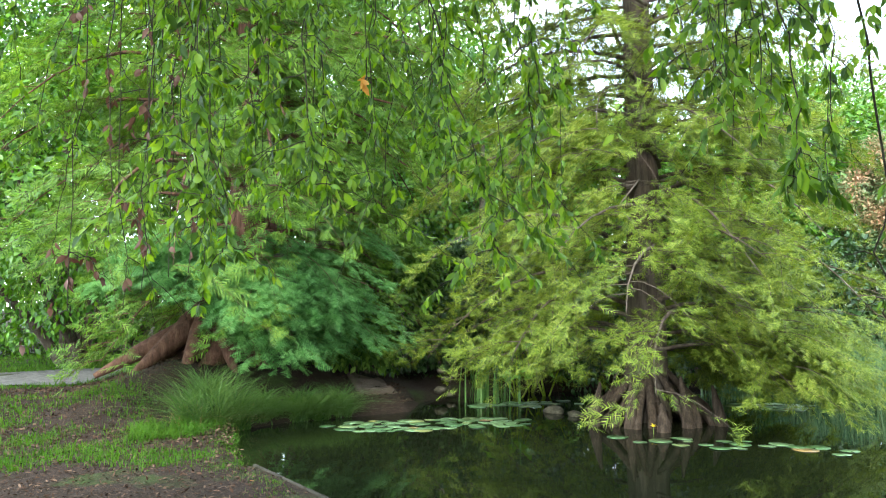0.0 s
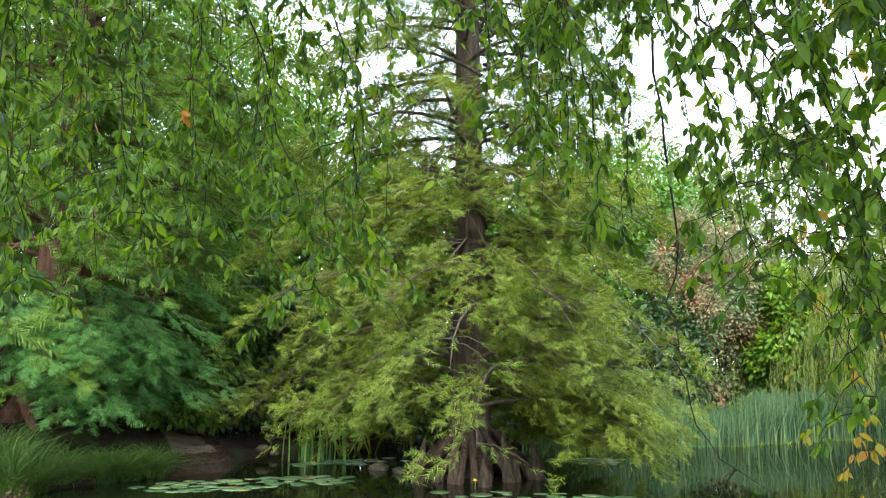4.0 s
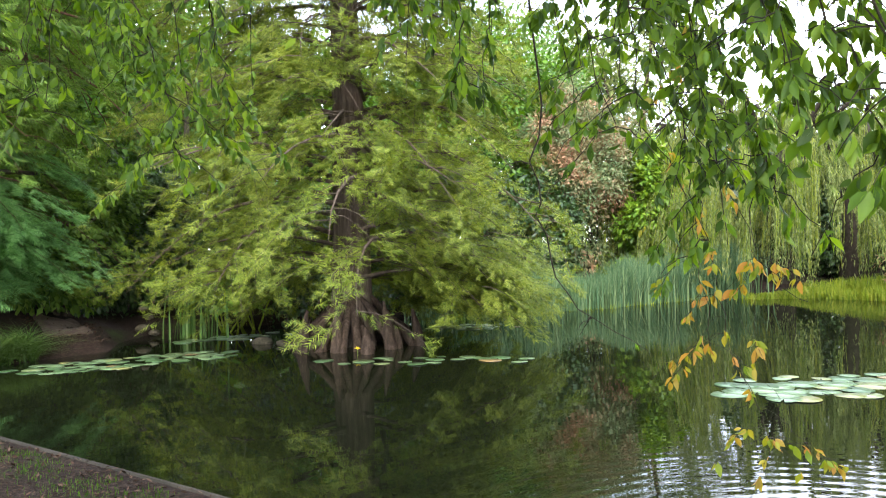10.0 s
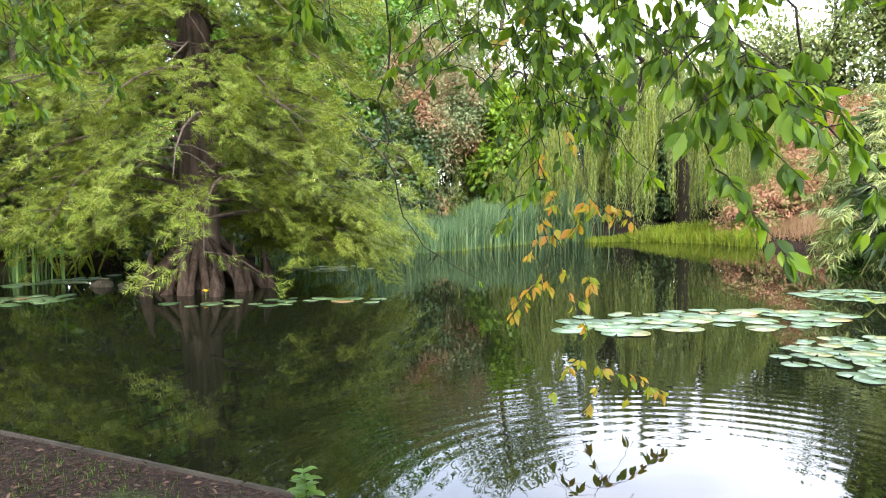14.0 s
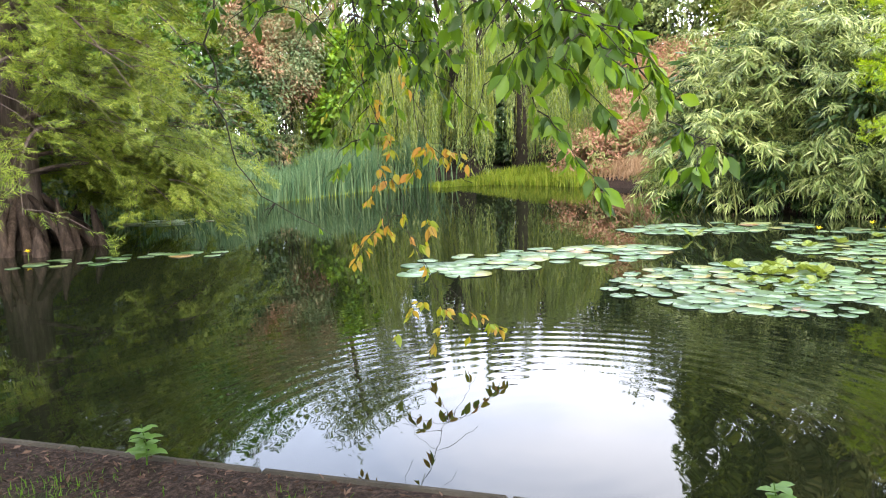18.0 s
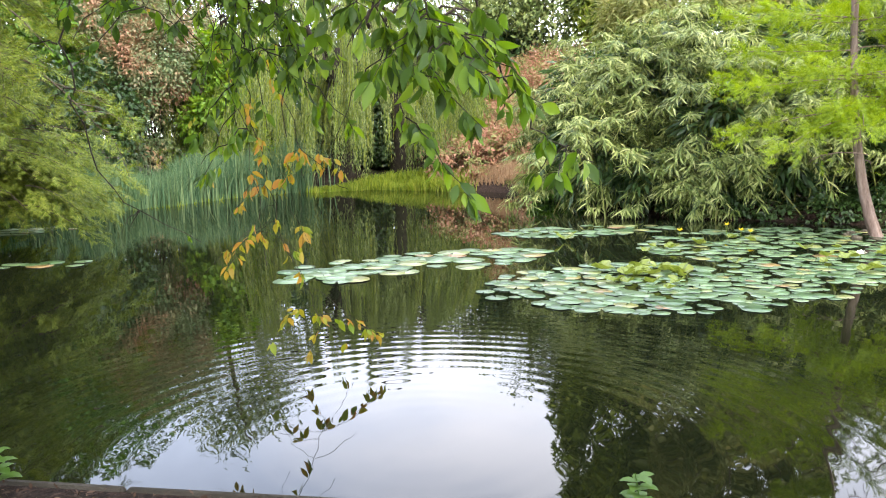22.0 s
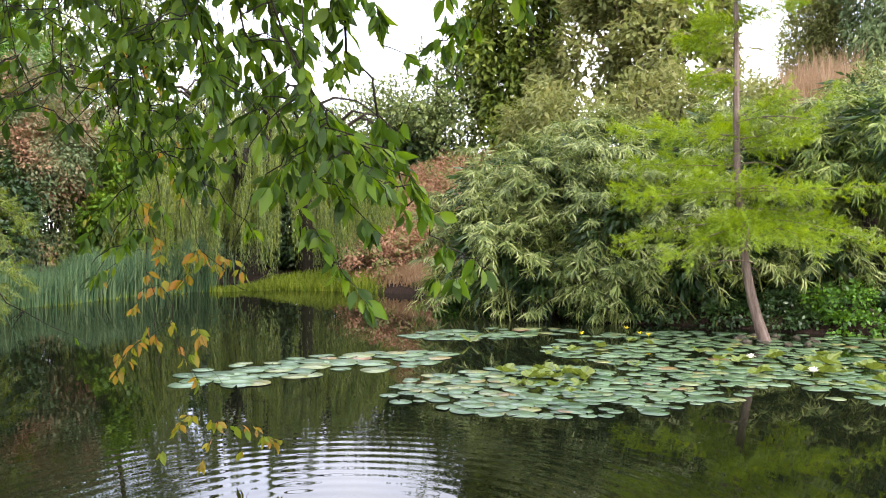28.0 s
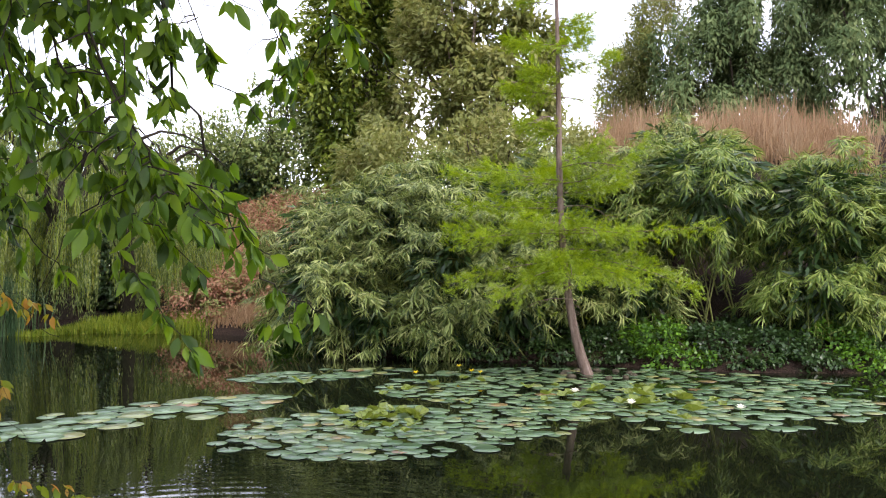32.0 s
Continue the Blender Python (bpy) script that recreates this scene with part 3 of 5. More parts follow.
    if window:
        # the foliage stays open before the trunk at some heights
        wx, wy, half, spans = window
        across = np.abs(pos[:, 0] * wy - pos[:, 1] * wx)
        near = pos[:, 0] * wx + pos[:, 1] * wy > 0.1
        tall = np.zeros(fronds, bool)
        for z0, z1 in spans:
            tall |= (pos[:, 2] > z0) & (pos[:, 2] < z1)
        keep = ~(near & tall & (across < half) & (rg.random(fronds) < 0.95))
        pos, dr, nor, sz = pos[keep], dr[keep], nor[keep], sz[keep]
    if clear:
        keep = (pos[:, 2] > clear[0]) | (np.hypot(pos[:, 0], pos[:, 1]) > clear[1]) & (pos[:, 2] > 0.3)
        pos, dr, nor, sz = pos[keep], dr[keep], nor[keep], sz[keep]
    part_np("crown", *scatter(FEATHER if shape is None else shape, pos, dr, nor, sz, sz * spray_wide), mat, root)
    return root


def blob_points(rg, blobs, n, rough=0.3, heads=70):
    """Places in the outer shell of a heap of ellipsoids, each broken into many small heads; and the outward way there."""
    vol = np.array([b[3] * b[4] + b[4] * b[5] + b[3] * b[5] for b in blobs])
    which = rg.choice(len(blobs), n, p=vol / vol.sum())
    B = np.array(blobs)
    hd = unit(rg.normal(0, 1, (len(blobs), heads, 3)) + np.array([0, 0, 0.25]))
    hr = rg.uniform(0.62, 1.05, (len(blobs), heads))
    h = rg.integers(0, heads, n)
    d = unit(rg.normal(0, 1, (n, 3)) + np.array([0, 0, 0.3]))
    r = rg.random(n) ** 0.4
    size = B[which, 3:].min(1)[:, None]
    ext = B[which, 3:]
    centre = B[which, :3] + hd[which, h] * hr[which, h][:, None] * ext * 0.86
    pos = centre + d * r[:, None] * rough * (0.6 * size + 0.4 * ext)
    out = unit((pos - B[which, :3]) / ext)
    return pos, unit(out * 0.6 + d * 0.5)


def bush(name, label, blobs, n, leaf, wide, mat, seed=1, hang=0.5, shape=LEAF_SMALL, rough=0.3, category="shrub", stems=9, bark=None, trunk=0.05, group="", heads=70):
    """A shrub or broad-leaved tree: forked stems from the ground and a crown of single leaves in many small heads."""
    rg = np.random.default_rng(seed)
    c = np.array(blobs)
    bx, by = float(np.average(c[:, 0])), float(np.average(c[:, 1]))
    bz = on_ground(bx, by)
    root = thing(name, label, category, group, at=(bx, by, bz))
    off = np.array([bx, by, bz])
    for k in range(stems):
        b = c[k % len(c)]
        d = unit(rg.normal(0, 1, 3) + np.array([0, 0, 0.4]))
        tip = b[:3] + d * b[3:] * 0.85 - off
        base = np.array([rg.normal(0, trunk * 1.5), rg.normal(0, trunk * 1.5), -0.1])
        s = np.linspace(0, 1, 7)[:, None]
        line = base + (tip - base) * s + np.array([0, 0, 1.0]) * (np.sin(s * 3.1) * 0.12 * np.linalg.norm(tip))
        line[1:-1] += rg.normal(0, 0.05, (5, 3))
        part_np("stem", *tube(line, trunk * (1 - 0.85 * s[:, 0]), 6), bark or M_BARK, root, "", True)
    pos, out = blob_points(rg, blobs, n, rough, heads)
    pos = np.column_stack([pos[:, :2], np.maximum(pos[:, 2], 0.03)]) - off
    dr = unit(out * 0.7 + rg.normal(0, 0.5, (n, 3)) + np.array([0, 0, -hang]))
    nor = unit(out + np.array([0, 0, 0.8]) + rg.normal(0, 0.4, (n, 3)))
    ln = leaf * rg.uniform(0.6, 1.25, n)
    part_np("crown", *scatter(shape, pos, dr, nor, ln, ln * wide), mat, root)
    return root


def P(az, d, z):
    return (d * math.sin(radians(az)), d * math.cos(radians(az)), z)


def blob(az, d, z, rx, ry, rz):
    return (*P(az, d, z), rx, ry, rz)


def tiers(parent, at, seed, spots, per, size, mat, bark, shape=None, drops=(0.35, 0.6), sag=0.45, thick=0.02, puff=0.0):
    """Fern-like boughs: each a drooping sheet of sprays round its own limb (x, y, z, heading, length, width, and perhaps the fall)."""
    rg = np.random.default_rng(seed)
    for x, y, z, head, length, wide, *own in spots:
        out = np.array([math.cos(radians(head)), math.sin(radians(head)), 0])
        side = np.array([-out[1], out[0], 0])
        base = np.array([x, y, z]) - at
        s = np.linspace(0, 1, 7)[:, None]
        drop = own[0] if own else rg.uniform(*drops)
        line = base + out * length * s + np.array([0, 0, -drop]) * length * s ** 2
        limb = part_np("limb", *tube(line, thick * (1 - 0.9 * s[:, 0]), 5), bark, parent, "", True)
        u, w = rg.random(per) ** 0.8, rg.uniform(-1, 1, per)
        reach = wide * np.sin(0.35 + 2.5 * u)
        pos = base + out * (length * u)[:, None] + side * (w * reach)[:, None]
        pos[:, 2] -= length * drop * u ** 2 + 0.3 * np.abs(w) ** 2 * reach + np.abs(rg.normal(0, 0.06, per))
        dr = out * rg.uniform(0.4, 1, (per, 1)) + side * (np.sign(w) * rg.uniform(0.2, 0.9, per))[:, None] + np.array([0, 0, -sag]) + rg.normal(0, 0.2, (per, 3))
        nor = np.array([0, 0, 1.0]) + 0.5 * out + rg.normal(0, 0.3 + 3 * puff, (per, 3))
        if puff:
            pos[:, 2] += rg.normal(0.04, puff, per)
            dr[:, 2] += rg.normal(0.1, 0.6, per)
        sz = size * rg.uniform(0.6, 1.2, per)
        part_np("spray", *scatter(FERN if shape is None else shape, pos, dr, nor, sz, sz * 0.75), mat, limb, "", False, "stuff")


# the great swamp cypress in the water
cypress = conifer("swamp_cypress", "tall swamp cypress with feathery yellow-green sprays standing in the pond", (6.25, 12.2, 0.0), 17, 0.33, 3.6, 200, 50000, 0.205, M_CYPRESS, M_BARK,
                  low=0.07, droop=0.38, flare=1.35, seed=11, hang=0.75, upsweep=0.16, twigs=13, buttress=0.2, limb_r=0.12, spray_wide=0.8, loose=0.03, twig_len=1.3, ruffle=0.42,
                  profile=[(1, 3.3), (2, 3.8), (3, 3.6), (4.5, 3.3), (5.5, 3.1), (6.4, 3.0), (9, 3.0), (12, 2.0), (17, 0.3)], dense=[(0, 1), (5.2, 1.0), (6.0, 1.0), (9, 1.2), (17, 0.6)], inner=0.15, clear=(0.55, 1.3),
                  window=(-0.46, -0.89, 0.33, ((1.85, 2.3), (3.45, 4.1), (4.95, 5.4), (6.2, 9.0))))
rg0 = np.random.default_rng(3)
for k in range(40):
    a = k * 2.4 + 0.3
    r = rg0.uniform(0.7, 1.35)
    top = rg0.uniform(0.25, 0.95)
    c, s = math.cos(a), math.sin(a)
    line = np.array([(0.2 * c, 0.2 * s, top), (0.42 * r * c, 0.42 * r * s, top * 0.6), (0.74 * r * c, 0.74 * r * s, top * 0.25), (r * c + 0.05 * s, r * s, -0.3)])
    line[1:3] += rg0.normal(0, 0.05, (2, 3))
    part_np("buttress_root", *tube(line, [0.03, 0.065, 0.07, 0.075], 7), M_STUMP, cypress, "", True)
for k, (a, r, h) in enumerate(((200, 1.2, 0.65), (228, 1.05, 0.8), (252, 1.3, 0.4), (280, 1.0, 0.75), (310, 1.2, 0.6))):
    x, y = r * math.cos(radians(a)), r * math.sin(radians(a))
    lx, ly = -0.25 * math.cos(radians(a)) * h, -0.25 * math.sin(radians(a)) * h
    part_np("knee", *tube(np.array([(x, y, -0.3), (x + lx * 0.2, y + ly * 0.2, 0.05), (x + lx * 0.6, y + ly * 0.6, h * 0.55), (x + lx, y + ly, h)]), [0.13, 0.1, 0.07, 0.02], 8), M_STUMP, cypress, "", True)
yrg = np.random.default_rng(64)
spots = []
for k in range(110):
    z = 1.3 + 5.2 * yrg.random() ** 1.15
    head = 243 + yrg.uniform(-115, 115)
    if abs(head - 243) < 60 and z < 1.7:
        z += 0.5
    full = np.interp(z, (0.8, 2, 4, 6, 9.5), (2.6, 3.0, 2.8, 2.2, 1.8))
    r = full * yrg.uniform(0.1, 0.62)
    if abs(head - 243) < 35 and (1.7 < z < 2.6 or 3.2 < z < 4.4 or 4.7 < z < 5.7):
        continue
    spots.append((6.25 + r * math.cos(radians(head)), 12.2 + r * math.sin(radians(head)), z, head, yrg.uniform(0.8, 1.35), yrg.uniform(0.3, 0.5)))
for k in range(46):
    # the skirt, down to the water on one side, where the roots are hidden
    head = yrg.uniform(283, 395)
    r = yrg.uniform(0.9, 2.7)
    spots.append((6.25 + r * math.cos(radians(head)), 12.2 + r * math.sin(radians(head)), yrg.uniform(1.0, 1.8), head, yrg.uniform(0.7, 1.2), yrg.uniform(0.3, 0.5)))
for k in range(36):
    head = yrg.uniform(300, 400)
    r = yrg.uniform(1.5, 2.7)
    spots.append((6.25 + r * math.cos(radians(head)), 12.2 + r * math.sin(radians(head)), yrg.uniform(0.6, 1.3), head, yrg.uniform(0.6, 1.0), yrg.uniform(0.3, 0.5)))
tiers(cypress, np.array([6.25, 12.2, 0.0]), 65, spots, 80, 0.22, M_CYPRESS, M_BARK, PLUME, (0.2, 0.55), 0.4, 0.008)
# the redwood on the left bank
redwood = conifer("dawn_redwood", "reddish-barked dawn redwood with drooping fresh green sprays on the bank", (-0.55, 16.4, 0.85), 18, 0.52, 5.0, 140, 26000, 0.33, M_REDWOOD, M_REDBARK,
                  low=0.05, droop=0.5, flare=2.1, shape=FROND, seed=5, hang=0.85, upsweep=0.24, lean=(0.015, 0), bow=42.0, twigs=12, loose=0.04, twig_len=1.2, buttress=0.3, limb_r=0.12, spray_wide=0.7,
                  profile=[(1, 3.0), (3, 4.6), (6, 4.6), (12, 3.4), (18, 0.5)], dense=[(0, 0.9), (2.2, 1.0), (3.2, 1.4), (6, 1.3), (18, 0.5)], inner=0.2, window=(0.03, -1.0, 0.6, ((1.8, 3.3),)))
for k, (a, r, top) in enumerate(((192, 2.1, 0.75), (214, 1.7, 1.0), (246, 1.3, 1.1), (172, 1.3, 0.8), (290, 1.2, 1.2))):
    c, s = math.cos(radians(a)), math.sin(radians(a))
    part_np("buttress_root", *tube(np.array([(0.2 * c, 0.2 * s, top), (0.35 * r * c, 0.35 * r * s, top * 0.55), (0.65 * r * c, 0.65 * r * s, top * 0.2), (r * c, r * s, -0.25)]), [0.2, 0.24, 0.15, 0.05], 10), M_REDBARK, redwood, "", True)
part_np("limb", *tube(np.array([(0.6, -0.1, 1.85), (1.3, -0.3, 1.95), (2.0, -0.5, 2.2), (2.9, -0.8, 2.15)]), [0.09, 0.07, 0.05, 0.02], 7), M_TWIG, redwood, "", True)


trg = np.random.default_rng(61)
spots = []
for k in range(64):
    head = trg.uniform(195, 345)
    c, s = math.cos(radians(head)), math.sin(radians(head))
    r = trg.uniform(0.5, 1.6)
    z = trg.uniform(1.7, 3.7)
    if z > 2.6 and abs(head - 270) < 32:
        z -= 1.1
    if head < 262 and z < 2.8:
        z += 0.8
    spots.append((-0.1 + r * c, 16.3 + r * s, z, head, trg.uniform(1.0, 1.9), trg.uniform(0.35, 0.6)))
for k in range(26):
    head = trg.uniform(280, 318)
    r = trg.uniform(0.8, 1.7)
    spots.append((-0.1 + r * math.cos(radians(head)), 16.3 + r * math.sin(radians(head)), trg.uniform(1.9, 3.0), head, trg.uniform(1.0, 1.5), trg.uniform(0.35, 0.6)))
tiers(redwood, np.array([-0.55, 16.4, 0.85]), 62, spots, 90, 0.28, M_FERN, M_REDBARK, thick=0.011)
spots = []
for k in range(26):
    head = trg.uniform(215, 325)
    r = trg.uniform(0.3, 0.9)
    spots.append((0.05 + r * math.cos(radians(head)), 16.4 + r * math.sin(radians(head)), trg.uniform(4.7, 9.0), head, trg.uniform(0.9, 1.7), trg.uniform(0.35, 0.6)))
tiers(redwood, np.array([-0.55, 16.4, 0.85]), 63, spots, 90, 0.3, M_REDWOOD, M_REDBARK, thick=0.011)
# the young cypress before the bamboo
young = conifer("young_cypress", "young swamp cypress with bright green tiers and a leaning bare stem", (13.2, -0.5, 0.0), 10.0, 0.068, 2.2, 24, 420, 0.18, M_YOUNG, M_PALEBARK,
                low=0.1, droop=0.25, flare=1.7, shape=PLUME, seed=8, hang=0.5, upsweep=0.10, lean=(0.0, 0.045), twigs=5, limb_r=0.12, loose=0.03, twig_len=0.8, bow=9.0,
                profile=[(1, 1.0), (2, 1.2), (4.5, 0.9), (5.5, 0.7), (7, 0.6), (10, 0.2)], dense=[(0, 0.1), (4, 0.3), (5, 1), (10, 1)])
# its boughs, tier by tier: height on the stem, heading, length, width, fall
spots = []
for z, head, ln, wide, drop in (
        (1.8, 108, 2.0, 0.34, 0.2), (1.7, 138, 1.7, 0.34, 0.3), (1.85, 252, 1.9, 0.34, 0.26), (1.75, 224, 1.4, 0.34, 0.25), (1.8, 182, 1.2, 0.36, 0.25), (1.9, 160, 1.0, 0.3, 0.1),
        (1.8, 25, 1.5, 0.3, 0.2), (1.9, 330, 1.5, 0.3, 0.2), (2.0, 284, 1.5, 0.28, 0.2), (2.3, 94, 2.1, 0.32, -0.02), (2.25, 126, 1.8, 0.3, 0.08), (2.4, 150, 1.1, 0.28, 0.0),
        (2.25, 267, 2.2, 0.22, -0.04), (2.3, 236, 1.2, 0.2, 0.1), (2.5, 350, 1.3, 0.26, 0.0), (2.65, 102, 1.9, 0.26, -0.04), (2.75, 60, 1.4, 0.26, -0.1), (3.1, 86, 1.85, 0.24, -0.1),
        (3.1, 116, 1.3, 0.24, -0.12), (3.05, 262, 1.3, 0.3, -0.55), (2.9, 284, 1.15, 0.3, -0.3), (3.4, 240, 0.8, 0.22, -0.4), (3.3, 20, 1.0, 0.22, -0.2), (3.9, 100, 0.7, 0.18, -0.2),
        (4.5, 96, 0.85, 0.2, -0.15), (4.75, 140, 0.7, 0.2, -0.1), (4.9, 272, 0.95, 0.18, -0.22), (5.2, 230, 0.6, 0.18, -0.2), (5.3, 70, 0.8, 0.18, -0.2), (5.6, 290, 0.6, 0.16, -0.2),
        (6.1, 110, 0.6, 0.16, -0.2), (6.5, 250, 0.55, 0.16, -0.2), (7.0, 60, 0.5, 0.15, -0.2), (7.6, 200, 0.45, 0.15, -0.2), (8.3, 90, 0.4, 0.14, -0.2), (9.0, 270, 0.3, 0.12, -0.2)):
    y = -0.5 + 0.045 * (z + 9.0 * (1 - math.exp(-z / 0.9)))
    spots.append((13.2, y, z, head + yrg.normal(0, 5), ln * yrg.uniform(0.94, 1.06), wide, drop))
tiers(young, np.array([13.2, -0.5, 0.0]), 66, spots, 190, 0.19, M_YOUNG, M_PALEBARK, PLUME, (0.08, 0.32), 0.15, 0.012, 0.05)

# ---- the left and far woods ----
for seed, mat, blobs in (
        (21, M_MIXED, [blob(-12, 22, 5, 4, 4, 4), blob(-6, 25, 9, 4, 4, 4), blob(-14, 24, 11, 4, 4, 4)]),
        (22, M_MIXED, [blob(4, 26, 7, 4.5, 4, 5), blob(9, 25, 5, 4, 4, 4), blob(2, 27, 12, 4, 4, 3.5)]),
        (23, M_MIXED, [blob(13, 25, 5.5, 4, 4, 4), blob(20, 26, 4.8, 4, 4, 4), blob(12.5, 26, 10, 3.2, 3, 3.6)]),
        (24, M_MIXED, [blob(27, 27, 4.5, 4, 4, 4.5), blob(33, 27, 5.0, 4, 4, 4.6), blob(38, 29, 5.4, 3.5, 3.5, 4.8)])):
    bush("woodland_tree", "leafy green tree in the wood behind the bank", blobs, 42000, 0.21, 0.52, mat, seed, category="tree", trunk=0.16, heads=60, rough=0.34)
bush("bank_shrub", "glossy dark green shrub overhanging the water", [blob(9, 18.2, 1.3, 1.6, 1.2, 1.3), blob(13, 18.8, 1.9, 1.8, 1.2, 1.8)], 15000, 0.15, 0.5, M_DARK, 31)
bush("bank_shrub", "glossy dark green shrub overhanging the water", [blob(18, 18.6, 1.6, 1.8, 1.2, 1.7), blob(23, 18.4, 1.4, 1.8, 1.2, 1.5)], 15000, 0.15, 0.5, M_DARK, 32)
bush("bank_shrub", "light green shrub under the redwood", [blob(7.5, 16.4, 1.3, 1.2, 1.0, 0.9), blob(9.5, 18, 2.4, 1.4, 1.2, 1.1)], 16000, 0.16, 0.5, M_REDWOOD, 33)
bush("bank_shrub", "dark green shrub behind the reeds", [blob(29, 19, 1.4, 2, 1.4, 1.5), blob(35, 20.5, 1.8, 2, 1.5, 1.8), blob(40, 23, 1.8, 2, 1.5, 1.8)], 16000, 0.18, 0.5, M_DARK, 34)
bush("coppery_shrub", "tall shrub with coppery red and dark green leaves", [blob(43.8, 25, 2.6, 1.9, 1.6, 2.6), blob(45.4, 25.4, 3.9, 1.7, 1.5, 1.9), blob(42.4, 26, 4.6, 1.9, 1.6, 2)], 46000, 0.12, 0.45, M_RED, 41, heads=40)
bush("bright_tree", "bright yellow-green leafy small tree", [blob(48.1, 24.6, 2.5, 1.2, 1.2, 2.1), blob(49.2, 25, 1.4, 1.1, 1.1, 1.3), blob(47.2, 25, 1.0, 0.9, 0.9, 0.9)], 15000, 0.19, 0.5, M_BRIGHT, 42, category="tree", heads=40)
bush("pale_tree", "pale yellow-green tree far behind the pond", [blob(57, 36, 4.8, 3.2, 3, 2.8), blob(43, 36, 6.5, 4, 4, 4.5), blob(47.5, 38, 8, 3.5, 4, 5.5), blob(38, 38, 8, 4, 4, 5)], 26000, 0.36, 0.3, M_WILLOW, 43, category="tree", trunk=0.2)
bush("dark_tree", "dark green tree behind the willow", [blob(54, 33, 2.6, 4, 3, 2.8), blob(61, 33, 2.8, 4, 3, 3.0), blob(67, 34, 3.6, 3.5, 3, 3.0)], 20000, 0.36, 0.5, M_DARK, 44, category="tree", trunk=0.2)
bush("pale_tree", "bright yellow-green tree behind the slope", [blob(65.5, 34, 4.6, 2.8, 2.8, 3.4), blob(70.5, 33, 5.6, 3, 3, 3.6)], 24000, 0.24, 0.42, M_WILLOW, 48, category="tree", trunk=0.12)
# added filler: dark leaves close sky gaps where deep shade belongs
bush("dark_shrub", "dark green shrub added to fill the shaded gaps behind the willow curtains", [blob(59.6, 29.5, 1.4, 1.8, 1.2, 1.8), blob(55, 30, 1.4, 1.8, 1.2, 1.6), blob(46.2, 29, 1.9, 1.8, 1.2, 2.4), blob(49.5, 29.5, 1.6, 1.8, 1.2, 2.0)], 16000, 0.2, 0.5, M_DARK, 49)
bush("wood_edge_tree", "dark green tree at the back of the wood", [blob(-20, 34, 6, 6, 4, 7), blob(-8, 36, 6, 6, 4, 7), blob(4, 36, 5, 6, 4, 6)], 17000, 0.5, 0.6, M_DARK, 45, category="tree", trunk=0.25)
bush("wood_edge_tree", "dark green tree at the back of the wood", [blob(14, 36, 5, 6, 4, 6), blob(25, 36, 5, 6, 4, 6), blob(35, 38, 4.5, 6, 4, 5.5)], 17000, 0.5, 0.6, M_DARK, 46, category="tree", trunk=0.25)


bush("far_hedge", "leafy hedge beyond the lawn", [blob(-22, 30, 1.6, 4, 2, 2.2), blob(-14, 30, 1.6, 4, 2, 2.2), blob(-6, 30, 1.6, 4, 2, 2.2), blob(2, 30, 1.6, 4, 2, 2.2), blob(10, 30, 1.6, 4, 2, 2.2)], 46000, 0.19, 0.5, M_MIXED, 47, category="hedge")


